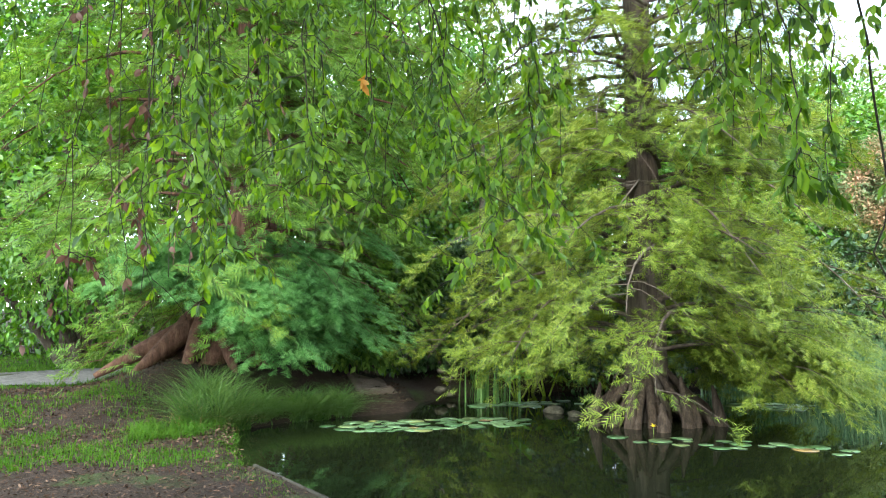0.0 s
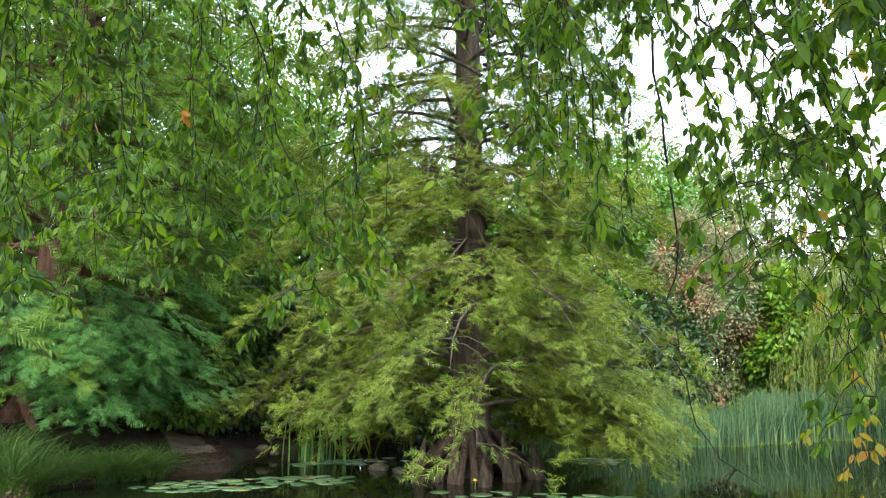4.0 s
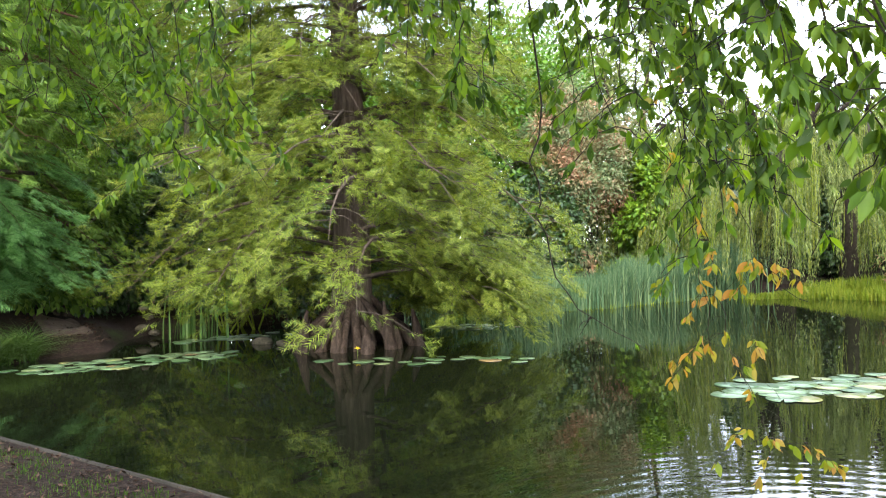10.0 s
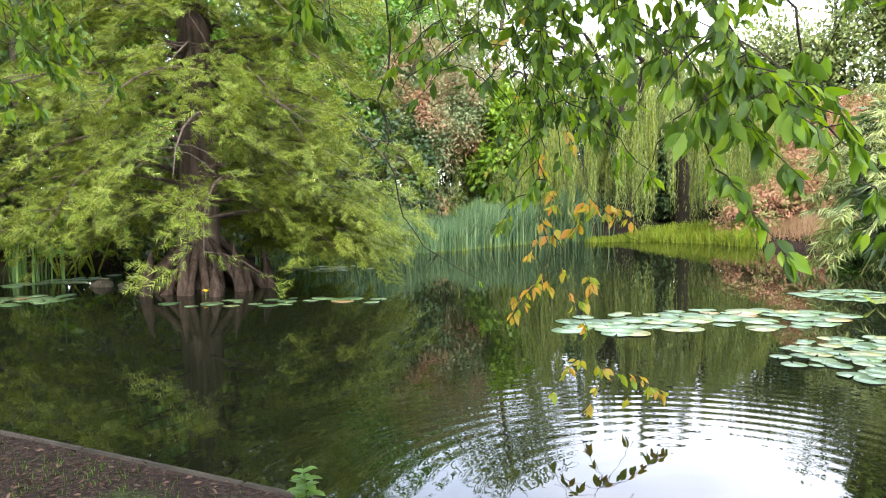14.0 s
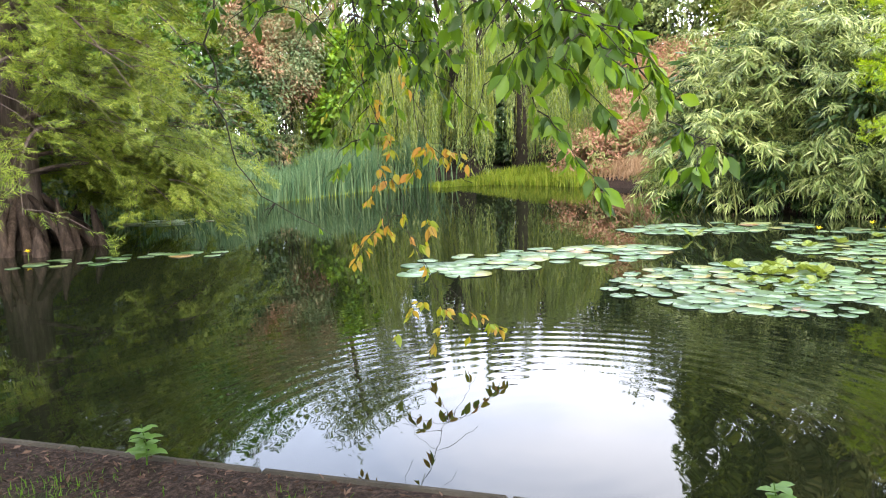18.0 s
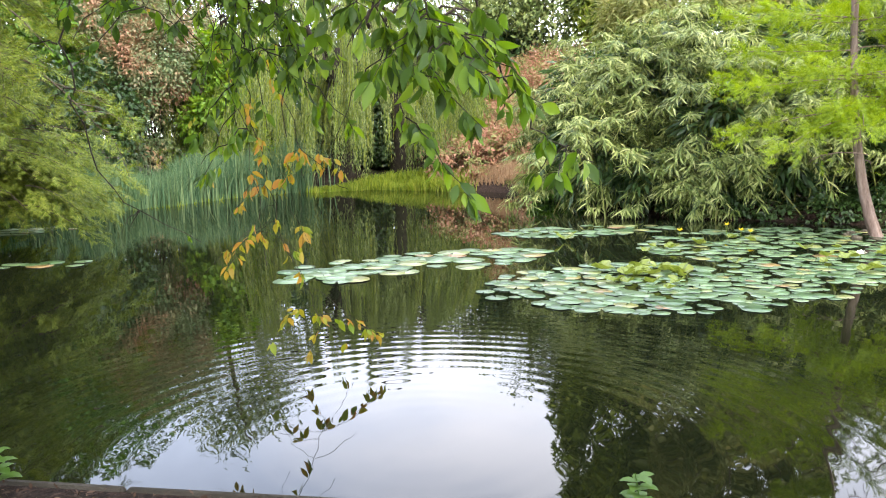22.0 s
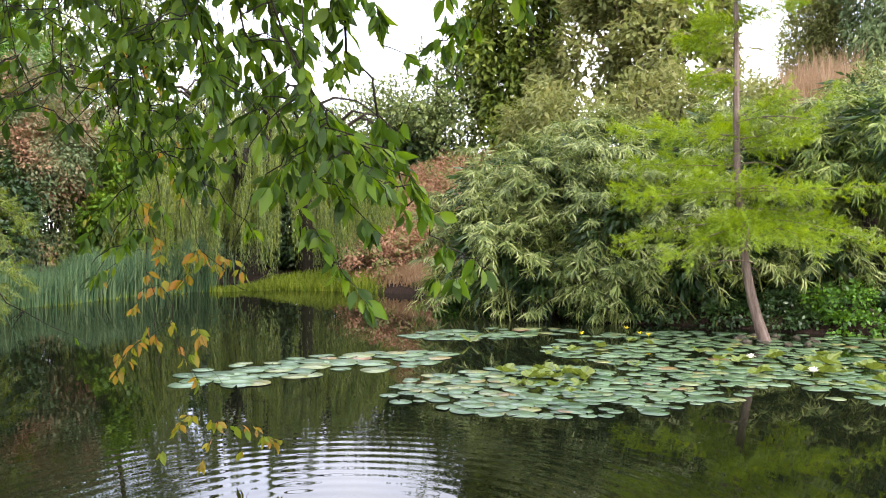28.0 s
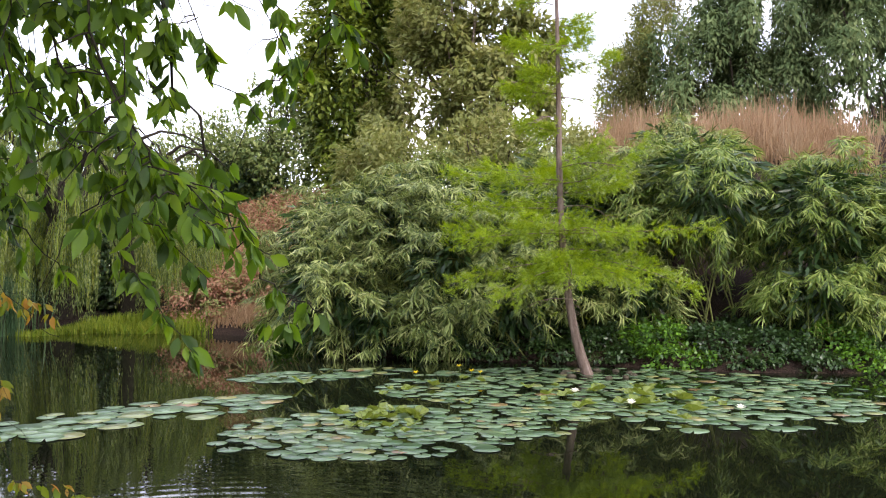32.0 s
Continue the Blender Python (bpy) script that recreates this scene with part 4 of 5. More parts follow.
def willow(label, at, height, reach, tresses, seed):
    """A weeping willow: forked trunk, arching limbs and curtains of hanging shoots set with narrow leaves."""
    rg = np.random.default_rng(seed)
    x, y = at
    root = thing("weeping_willow", label, "tree", at=(x, y, on_ground(x, y)))
    part_np("trunk", *tube(np.array([(0, 0, -0.2), (0.1, 0, 1.2), (0, 0.1, 2.4), (0.2, 0, height * 0.62)]), [0.45, 0.36, 0.3, 0.2], 10), M_TWIG, root, "", True)
    for k in range(12):
        a = k * 2.4
        e = np.array([math.cos(a), math.sin(a), 0]) * reach * rg.uniform(0.5, 0.95)
        s = np.linspace(0, 1, 7)[:, None]
        part_np("limb", *tube(np.array([0, 0, height * 0.4]) + e * s + np.array([0, 0, 1.0]) * np.sin(s * 2.2) * height * 0.48, 0.1 * (1 - 0.8 * s[:, 0]), 6), M_TWIG, root, "", True)
    each = 16
    outer = rg.random(tresses) < 0.72
    r0 = reach * np.where(outer, rg.uniform(0.74, 1.0, tresses), np.sqrt(rg.uniform(0.02, 0.6, tresses)))
    a0 = rg.uniform(0, 2 * np.pi, tresses)
    top0 = height * np.sqrt(np.maximum(0.1, 1 - (r0 / reach / 1.06) ** 2)) * rg.uniform(0.82, 1.02, tresses)
    len0 = np.where(outer, np.minimum(top0 - 0.3, rg.uniform(0.55, 1.0, tresses) * height * 0.8), rg.uniform(0.15, 0.3, tresses) * height)
    n = tresses * each
    q = np.repeat(np.stack([r0 * np.cos(a0), r0 * np.sin(a0)], -1), each, 0) + rg.normal(0, 0.06, (n, 2))
    top = np.repeat(top0, each) + rg.normal(0, 0.12, n)
    length = np.minimum(np.repeat(len0, each) * rg.uniform(0.6, 1.05, n), top - 0.2)
    head = np.degrees(np.arctan2(x + q[:, 0], y + q[:, 1]))
    gap = (head > 58.7) & (head < 60.6) & (rg.random(n) < 0.9)
    length = np.where(gap, np.minimum(length, np.maximum(0.3, top - 2.7)), length)
    out = np.repeat(np.stack([np.cos(a0), np.sin(a0)], -1), each, 0)
    s = np.linspace(0, 1, 8)
    cv = np.concatenate([q[:, None] + out[:, None] * (0.35 * np.sqrt(s))[None, :, None], (top[:, None] - length[:, None] * s ** 1.15)[..., None]], -1)
    cv[..., :2] += rg.normal(0, 0.02, cv[..., :2].shape)
    part_np("shoot_curtain", *tubes(cv[::2, ::2], 0.007, 0.004, 3), M_SEDGE, root, "thin yellow-green hanging shoots", kind="stuff")
    m = n * 22
    k = rg.integers(0, n, m)
    u = rg.random(m) * 6.999
    i = u.astype(int)
    fr = (u - i)[:, None]
    pos = cv[k, i] * (1 - fr) + cv[k, i + 1] * fr
    dr = rg.normal(0, 0.26, (m, 3)) + np.array([0, 0, -1.0])
    part_np("crown", *scatter(LEAF_SMALL, pos, dr, rg.normal(0, 1, (m, 3)), rg.uniform(0.08, 0.15, m), 0.021), M_WILLOW, root)
    return root


willow("weeping willow with pale yellow-green curtains to the waterside", (22.0, 14.8), 6.4, 4.6, 330, 51)
willow("weeping willow with pale green curtains on the far bank", (24.6, 14.0), 6.2, 3.2, 200, 52)
willow("weeping willow behind the reeds with pale curtains", (20.0, 19.2), 5.6, 3.4, 180, 53)

for k in range(19):
    az, d = 64.8 + 8.0 * ((k * 0.618) % 1), 23.4 + 0.38 * k
    x, y, _ = P(az, d, 0)
    z = on_ground(x, y)
    bush("slope_shrub", "reddening low shrub on the slope", [(x, y, z + 0.45, 1.3, 1.3, 0.7), (x + 0.9, y - 0.6, z + 0.8, 1.0, 1.0, 0.7)], 5200, 0.12, 0.45, M_SLOPE, 160 + k, stems=4, trunk=0.02, group="shrubs on the slope")


def bamboo(label, blobs, bunches, seed, mat=None, heads=26):
    """A bamboo thicket: leaning culms and drooping bunches of long narrow leaves."""
    rg = np.random.default_rng(seed)
    c = np.array(blobs)
    bx, by = float(np.average(c[:, 0])), float(np.average(c[:, 1]))
    bz = on_ground(bx, by)
    off = np.array([bx, by, bz])
    root = thing("bamboo_thicket", label, "bamboo", "bamboo along the bank", at=(bx, by, bz))
    n = 40
    b = c[rg.integers(0, len(c), n)]
    d = unit(rg.normal(0, 1, (n, 3)) + np.array([0, 0, 0.7]))
    tip = b[:, :3] + d * b[:, 3:] * 0.9
    foot = np.column_stack([b[:, :2] + rg.normal(0, 0.6, (n, 2)), np.zeros(n)])
    foot[:, 2] = ground_z(foot[:, :2]) - 0.05
    s = np.linspace(0, 1, 7)[None, :, None]
    cv = foot[:, None] * (1 - s) + tip[:, None] * s + np.array([0, 0, 1.0]) * np.sin(s * 3.1) * 0.5 - off
    for k in range(n):
        part_np("culm", *tubes(cv[k:k + 1], 0.016, 0.005, 5), M_OLIVE, root)
    # arching tips: each leaves the heap, bends over and carries tiers of hanging leaves
    tips = bunches // 7
    pos, out = blob_points(rg, blobs, tips, 0.2, heads)
    ahead = unit(out * np.array([1, 1, 0.5]) + np.array([0, 0, 0.25]) + rg.normal(0, 0.25, (tips, 3)))
    reach = rg.uniform(0.35, 0.8, tips)
    s = np.linspace(0, 1, 6)
    arch = pos[:, None] + ahead[:, None] * (reach[:, None] * s)[..., None]
    arch[..., 2] -= (0.55 * reach)[:, None] * s ** 2
    arch[..., 2] = np.maximum(arch[..., 2], 0.1)
    part_np("branchwork", *tubes(arch - off, 0.005, 0.002, 3), M_OLIVE, root, kind="stuff")
    each = 46
    w = np.repeat(np.arange(tips), each)
    m = len(w)
    node = rg.integers(1, 6, m)
    bp = arch[w, node] + rg.normal(0, 0.02, (m, 3))
    fan = np.column_stack([rg.normal(0, 1, (m, 2)), np.zeros(m)])
    dr = unit(ahead[w] * 0.55 + unit(fan) * rg.uniform(0.2, 0.95, (m, 1)) + np.array([0, 0, -0.45]) + rg.normal(0, 0.2, (m, 3)))
    ln = rg.uniform(0.15, 0.32, m)
    nor = unit(ahead[w] * 0.7 + np.array([0, 0, 0.7]) + rg.normal(0, 0.4, (m, 3)))
    bp[:, 2] = np.maximum(bp[:, 2], 0.2)
    # old leaves deep inside, coloured dark so the hollows look shaded
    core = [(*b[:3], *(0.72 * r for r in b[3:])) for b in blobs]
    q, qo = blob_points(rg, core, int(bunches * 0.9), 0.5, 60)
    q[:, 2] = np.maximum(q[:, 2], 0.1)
    part_np("inner_shade_leaves", *scatter(LEAF_NARROW, q - off, qo + np.array([0, 0, -0.8]), rg.normal(0, 1, q.shape), rg.uniform(0.2, 0.4, len(q)), 0.07), M_DARK, root, "dark old leaves deep in the thicket")
    part_np("crown", *scatter(LEAF_BAMBOO, bp - off, dr, nor, ln, rg.uniform(0.02, 0.033, m)), mat or M_BAMBOO, root)
    return root


bamboo("pale grey-green bamboo thicket leaning over the pond", [(15.5, 4.6, 1.1, 1.2, 1.1, 1.2), (16.5, 3.7, 2.2, 1.4, 1.3, 1.5), (17.8, 5.4, 2.1, 1.4, 1.3, 1.5), (15.2, 3.5, 0.7, 0.8, 0.8, 0.7)], 4700, 71)
bamboo("pale grey-green bamboo thicket leaning over the pond", [(15.9, 2.3, 1.6, 1.2, 1.1, 1.5), (17.4, 2.6, 2.9, 1.5, 1.4, 1.3), (16.4, 0.9, 1.9, 1.2, 1.1, 1.6), (15.3, 2.3, 0.65, 0.7, 0.8, 0.65), (15.4, 1.0, 0.9, 0.7, 0.7, 0.6)], 5200, 72)
bamboo("dense bamboo thicket with drooping leaves", [(16.9, -0.5, 2.3, 1.4, 1.1, 1.6), (18.4, 0.5, 3.1, 1.5, 1.4, 1.3), (15.8, 0.0, 1.2, 0.7, 0.8, 0.7), (15.9, -1.3, 1.3, 0.7, 0.7, 0.7)], 4600, 73)
bamboo("tall fresh green bamboo thicket on the bank", [(16.0, -2.6, 3.1, 1.3, 1.2, 1.15), (15.9, -4.6, 2.3, 1.3, 1.4, 1.9), (15.8, -6.6, 2.2, 1.4, 1.4, 2.0), (15.2, -4.4, 1.2, 0.6, 0.8, 0.8)], 5600, 74, M_BAMBOO_GREEN, 34)
bamboo("bamboo thicket with pale drooping leaves behind the young cypress", [(17.2, -1.6, 3.0, 1.3, 1.0, 1.4), (18.6, -2.4, 3.9, 1.3, 1.3, 1.1)], 3000, 76)
# low bank plants; the M_DARK ones paint in the black shade under the bamboo
for k, (x, y, mat) in enumerate(((19.6, 7.0, M_SLOPE), (17.6, 5.9, M_MIXED), (14.75, -0.9, M_DARK), (14.35, -1.9, M_MIXED), (14.3, -2.9, M_DARK), (14.25, -3.9, M_DARK), (14.4, -4.9, M_MIXED), (14.45, -5.9, M_DARK), (15.0, 0.2, M_DARK), (15.1, -3.4, M_DARK), (15.1, 1.4, M_DARK), (15.1, 2.6, M_DARK), (15.0, -1.6, M_DARK), (15.2, -2.5, M_DARK))):
    h = 0.55 + 0.45 * ((k * 0.618) % 1)
    bush("bank_undergrowth", "low leafy undergrowth at the water's edge", [(x + 0.05, y, 0.14, 0.45, 0.75, 0.3 * h), (x + 0.6, y + 0.3, 0.4, 0.6, 0.7, 0.5 * h)], 3200, 0.085, 0.65, mat, 200 + k, stems=4, trunk=0.02, group="undergrowth along the bank")
bush("olive_tree", "yellowish olive-green tree on the rise", [(30, 8.2, 9.2, 2.1, 2.1, 5.6), (29.5, 7.4, 5.2, 1.8, 1.8, 2.2), (30, 7.2, 12.5, 1.7, 1.7, 3.5)], 34000, 0.3, 0.45, M_CYPRESS, 81, category="tree", trunk=0.13)
bush("thin_tree", "thinly leaved olive-brown tree on the rise", [(28, 4.6, 7.4, 2.7, 2.7, 2.8), (27, 2.4, 6.8, 2.4, 2.3, 2.3), (28, 3.8, 10.2, 2.3, 2.3, 2.2), (28.5, 4.6, 12.8, 2.0, 2.0, 1.8), (27.5, 2.0, 9.2, 2.0, 2.0, 1.9)], 25000, 0.3, 0.42, M_OLIVE, 82, category="tree", trunk=0.05, stems=40, heads=30, rough=0.24, bark=M_PALEBARK)
bush("crest_shrub", "grey-green shrub on the crest", [(21.6, 4.6, 4.2, 2.0, 1.8, 1.5), (22.2, 2.2, 4.5, 2.0, 1.8, 1.5), (21.8, 0.4, 4.6, 1.6, 1.6, 1.2)], 16000, 0.19, 0.4, M_OLIVE, 83)
bush("far_conifer", "tall dense dark green conifer far behind", [(36, -6.0, 8, 3.2, 3.2, 6), (36.5, -8.5, 11, 3.2, 3.2, 8)], 50000, 0.34, 0.26, M_CONIFER, 91, heads=60, rough=0.22, hang=1.0, category="tree", trunk=0.09)
bush("far_conifer", "tall dense dark green conifer far behind", [(35, -11.5, 9, 3.6, 3.6, 7), (35, -11.5, 15, 2.8, 2.8, 5), (33, -14.5, 8.5, 3.0, 3.0, 6)], 54000, 0.34, 0.26, M_CONIFER, 92, heads=60, rough=0.22, hang=1.0, category="tree", trunk=0.09)
bush("far_tree", "grey-green tree far behind the rise", [(38, -2.6, 9, 1.5, 1.5, 4.5), (38, -4.2, 10, 2.0, 2.0, 5.5)], 30000, 0.26, 0.26, M_OLIVE, 93, category="tree", trunk=0.12)


# ---- reeds and grasses ----
def blades(name, label, feet, height, width, mat, seed, lean=0.25, parent=None, category="reeds", kind="stuff", segs=4, arch=0.0):
    """Upright bending blades at the given feet; their height drifts from patch to patch."""
    rg = np.random.default_rng(seed)
    n = len(feet)
    h = height * rg.uniform(0.45, 1.2, n) * (1 + 0.2 * wob(feet, 1.1, seed) + 0.1 * wob(feet, 3.3, seed))
    a = rg.uniform(0, 2 * np.pi, n)
    tilt = arch + np.abs(rg.normal(0, lean, n))
    s = np.linspace(0, 1, segs)
    out = np.stack([np.cos(a), np.sin(a)], -1)
    bend = (tilt * h)[:, None] * s ** 2
    mid = np.concatenate([feet[:, None, :2] + out[:, None] * bend[..., None], (feet[:, 2:3] + (h * np.sqrt(np.maximum(0.2, 1 - np.minimum(tilt, 0.9) ** 2)))[:, None] * (s - 0.35 * (np.minimum(tilt, 1.2))[:, None] * s ** 3))[..., None]], -1)
    b = rg.uniform(0, 2 * np.pi, n)
    side = np.stack([np.cos(b), np.sin(b), 0 * b], -1)
    w = width * rg.uniform(0.7, 1.2, n)[:, None] * (1 - 0.92 * s ** 1.5)
    v = np.stack([mid - side[:, None] * w[..., None] / 2, mid + side[:, None] * w[..., None] / 2], 2).reshape(-1, 3)
    c, i = np.meshgrid(np.arange(n), np.arange(segs - 1), indexing="ij")
    o = c * segs * 2 + i * 2
    f = np.stack([o, o + 1, o + 3, o + 2], -1).reshape(-1, 4)
    ob = part_np(name, v, f, mat, parent, label, False, kind)
    if category and parent is None:
        tagged(ob, category=category)
    return ob


def feet_in(seed, n, az0, az1, d0, d1, soft=1.2, land=True):
    """Feet between two headings and two distances, thinning out towards the ends."""
    rg = np.random.default_rng(seed)
    az = rg.uniform(az0, az1, n) + rg.normal(0, soft, n)
    d = rg.uniform(d0, d1, n)
    p = polar(az, d)
    if land:
        p = p[shore_distance(p[:, :2]) > 0.02]
    p[:, 2] = np.maximum(ground_z(p[:, :2]), -0.05)
    return p


def feet_front(seed, n, az0, az1, near, deep, soft=1.0, out=0.0):
    """Feet along the far waterside: behind its front line by up to deep metres."""
    rg = np.random.default_rng(seed)
    az = rg.uniform(az0, az1, n) + rg.normal(0, soft, n)
    front = np.interp(az, (30, 33, 38.5, 45, 50.5, 58, 65, 70, 75), (15.6, 16.5, 18.3, 19.7, 22.3, 23.4, 21.8, 20.4, 17.5))
    p = polar(az, front + out)
    p = polar(az, front + near + deep * rg.random(n) + 0.18 * wob(p, 1.7, seed))
    p[:, 2] = np.maximum(ground_z(p[:, :2]), -0.06)
    return p


def drifts(p, scale, seed, least):
    """Only the feet where the plan's wobble is high: uneven drifts."""
    return p[wob(p, scale, seed) > least]


blades("reed_bed", "grey-green reeds standing along the far bank", feet_front(1, 6500, 40, 53, 0.25, 2.2), 1.35, 0.032, M_REED, 1, 0.3)
blades("reed_bed", "grey-green reeds standing in the shallows", feet_front(2, 3600, 33, 41, 0.2, 1.8), 1.05, 0.03, M_REED, 2, 0.34)
blades("sedge_bed", "yellow-green sedge along the far waterside", feet_front(3, 6000, 54.5, 64.3, 0.0, 1.2, 0.5), 0.46, 0.03, M_SEDGE, 3, 0.5)
blades("edge_grass", "pale yellowing grass at the water's edge", feet_front(4, 220, 39, 52, -0.1, 0.5), 0.22, 0.02, M_SEDGE, 4, 0.5)
blades("slope_grass", "dry pinkish grass at the foot of the slope", feet_front(5, 5000, 65.5, 73, 0.6, 3.2), 0.5, 0.026, M_STRAW, 5, 0.45)
blades("crest_grass", "tall dry russet grass on the crest", drifts(feet_in(6, 6500, 92, 108, 22.5, 26.5), 0.9, 3, -0.1), 1.25, 0.024, M_STRAW, 6, 0.5)
blades("crest_grass", "bent dry russet grass on the crest", drifts(feet_in(16, 8500, 92, 108, 22.3, 26.5), 0.7, 5, -0.15), 0.9, 0.026, M_STRAW, 16, 1.0)


def clumps(seed, spots, per, wide):
    rg = np.random.default_rng(seed)
    p = np.repeat(np.array(spots), per, 0) + rg.normal(0, wide, (len(spots) * per, 2))
    p = p[shore_distance(p) > -0.05]
    return np.column_stack([p, np.maximum(ground_z(p), -0.02)])


brg = np.random.default_rng(19)
spots = [(brg.uniform(-0.9, 0.05), brg.uniform(12.4, 13.5)) for _ in range(17)] + [(0.1 + 1.6 * t, 13.25 + 0.45 * t + abs(brg.normal(0, 0.25))) for t in brg.random(40)]
blades("bank_grass", "long arching dark green grass tufts on the bank", clumps(7, spots[:17], 150, 0.05), 0.95, 0.016, M_TUFT, 7, 0.45, segs=6, arch=0.5)
blades("bank_grass", "grass tufts hanging over the water's edge", clumps(27, spots[17:], 110, 0.06), 0.7, 0.015, M_TUFT, 27, 0.6, segs=6, arch=0.6)
blades("bank_grass", "bleached dead grass stalks among the tufts", clumps(37, spots[:14], 16, 0.1), 0.6, 0.012, M_STRAW, 37, 0.6, segs=5, arch=0.5)
spots = [(brg.uniform(-1.5, -0.1), brg.uniform(11.2, 12.3)) for _ in range(16)]
blades("bank_grass", "fresh green grass tufts at the water's edge", clumps(17, spots, 90, 0.07), 0.3, 0.011, M_GRASS, 17, 0.6, arch=0.4)
spots = [(brg.uniform(-3.2, 0.2), brg.uniform(9.6, 12.4)) for _ in range(40)] + [(brg.uniform(-4.0, -1.4), brg.uniform(12.6, 15.0)) for _ in range(22)]
blades("bank_grass", "short green grass by the water", clumps(8, spots, 130, 0.2), 0.09, 0.012, M_GRASS, 8, 0.7)
blades("lawn", "mown lawn beyond the gravel path", feet_in(11, 9000, -16, 3, 21.8, 29.5), 0.14, 0.03, M_GRASS, 11, 0.5)

# gravel path behind the redwood
pa = np.linspace(-24, -1, 30)
pin, pout = polar(pa, 17.6 + 0.4 * np.sin(pa * 0.3)), polar(pa, 21.6 + 0.3 * np.sin(pa * 0.4))
pv = np.concatenate([pin, pout])
pv[:, 2] = ground_z(pv[:, :2]) + 0.02
path_strip = part_np("path", pv, np.array([(i, i + 1, 31 + i, 30 + i) for i in range(29)]), M_GRAVEL, None, "pale grey gravel path behind the redwood", False, "structure")
tagged(path_strip, category="path")


# grass along both sides of the path
erg = np.random.default_rng(23)
eq = np.concatenate([polar(erg.uniform(-20, -1, 1500), 17.6 - 0.25 + 0.3 * erg.random(1500)), polar(erg.uniform(-20, -1, 1500), 21.6 + 0.5 * erg.random(1500))])
eq = eq + np.column_stack([erg.normal(0, 0.12, (3000, 2)), np.zeros(3000)])
eq[:, 2] = ground_z(eq[:, :2])
blades("path_grass", "short grass along the gravel path", eq, 0.13, 0.014, M_GRASS, 24, 0.7, category="grass")


# bare earth bank under the shrubs
ev, ew = np.meshgrid(np.linspace(0, 1, 15), np.linspace(0, 1, 9))
ex, ey = 1.75 + 1.45 * ev, 14.05 + 0.3 * ev + 2.0 * ew
eq = np.stack([ex.ravel(), ey.ravel()], -1)
rim = (step(ew, 0.0, 0.18) * step(ev, 0, 0.12) * (1 - step(ev, 0.55, 1))).ravel()
ez = -0.08 + rim * (np.maximum(ground_z(eq), 0) + 0.13 + 0.03 * wob(eq, 3.1, 4) + 0.03 * wob(eq, 9.0, 2))
ei, ej = np.meshgrid(np.arange(8), np.arange(14), indexing="ij")
mound = part_np("ground_mound", np.column_stack([eq, ez]), np.stack([ei * 15 + ej, ei * 15 + ej + 1, (ei + 1) * 15 + ej + 1, (ei + 1) * 15 + ej], -1).reshape(-1, 4), M_SOIL, None, "low bare earth bank at the water under dark shrubs", True, "structure")
tagged(mound, category="ground")


# ---- lily pads ----
def pad_mesh(seed):
    rg = np.random.default_rng(seed)
    k = 18
    a = np.linspace(0.12, 2 * np.pi - 0.12, k)
    r = 0.5 * (1 + 0.04 * np.sin(a * 3 + rg.uniform(0, 6)) + rg.normal(0, 0.012, k))
    lift = 0.004 + 0.008 * rg.random() ** 3 * np.maximum(0, np.sin(a * 2 + rg.uniform(0, 6))) + 0.002 * rg.random(k)
    top = np.column_stack([r * np.cos(a), r * np.sin(a), lift * 0.8])
    v = np.concatenate([[(0.03, 0, 0.006)], top, top - np.array([0, 0, 0.002])])
    f = [(0, 1 + i, 2 + i) for i in range(k - 1)]
    for i in range(k - 1):
        f += [(1 + i, 1 + k + i, 2 + k + i), (1 + i, 2 + k + i, 2 + i)]
    return mesh_np("lily_pad", v, np.array(f), M_PAD)


PADS = [pad_mesh(i) for i in range(6)]
PAD_XY = []


def pads(seed, n, centre, rx, ry, turn, size, label, group, alone=True):
    """Pads strewn over an oval of water, hardly overlapping."""
    rg = np.random.default_rng(seed)
    got, tries = 0, 0
    loose = []
    while got < n and tries < n * 60:
        tries += 1
        r, a = math.sqrt(rg.random()), rg.uniform(0, 6.283)
        u, w = rx * r * math.cos(a), ry * r * math.sin(a)
        x = centre[0] + u * math.cos(turn) - w * math.sin(turn)
        y = centre[1] + u * math.sin(turn) + w * math.cos(turn)
        s = size * rg.uniform(0.5, 1.2)
        if wob(np.array((x, y)), 1.9, seed) + 0.35 * rg.normal() < -0.28:
            continue
        if any((x - px) ** 2 + (y - py) ** 2 < (rg.uniform(0.14, 0.4) * (s + ps)) ** 2 for px, py, ps in PAD_XY):
            continue
        PAD_XY.append((x, y, s))
        got += 1
        m = Matrix.LocRotScale((x, y, 0.002 + 0.006 * rg.random()), Euler((rg.normal(0, 0.012), rg.normal(0, 0.012), rg.uniform(0, 6.28))), (s, s, s))
        if alone:
            ob = new("lily_pad", PADS[got % 6])
            ob.matrix_world = m
            tagged(ob, label, "lily pad", group)
        else:
            loose.append((m, got % 6))
    return loose


pads(1, 64, (8.75, 4.72), 1.85, 0.8, radians(-32), 0.37, "pale green round lily pad floating on the pond", "open raft of lily pads")
pads(2, 140, (8.2, 1.75), 1.75, 1.2, radians(-60), 0.25, "green lily pad in a crowded raft", "crowded raft of lily pads")
pads(4, 40, (9.8, -1.7), 1.7, 1.0, radians(-70), 0.26, "olive-green lily pad in a crowded raft", "raft of lily pads by the young cypress")
pads(5, 34, (2.5, 12.7), 1.5, 0.6, radians(0), 0.28, "yellow-green lily pad under the redwood", "lily pads by the left bank")
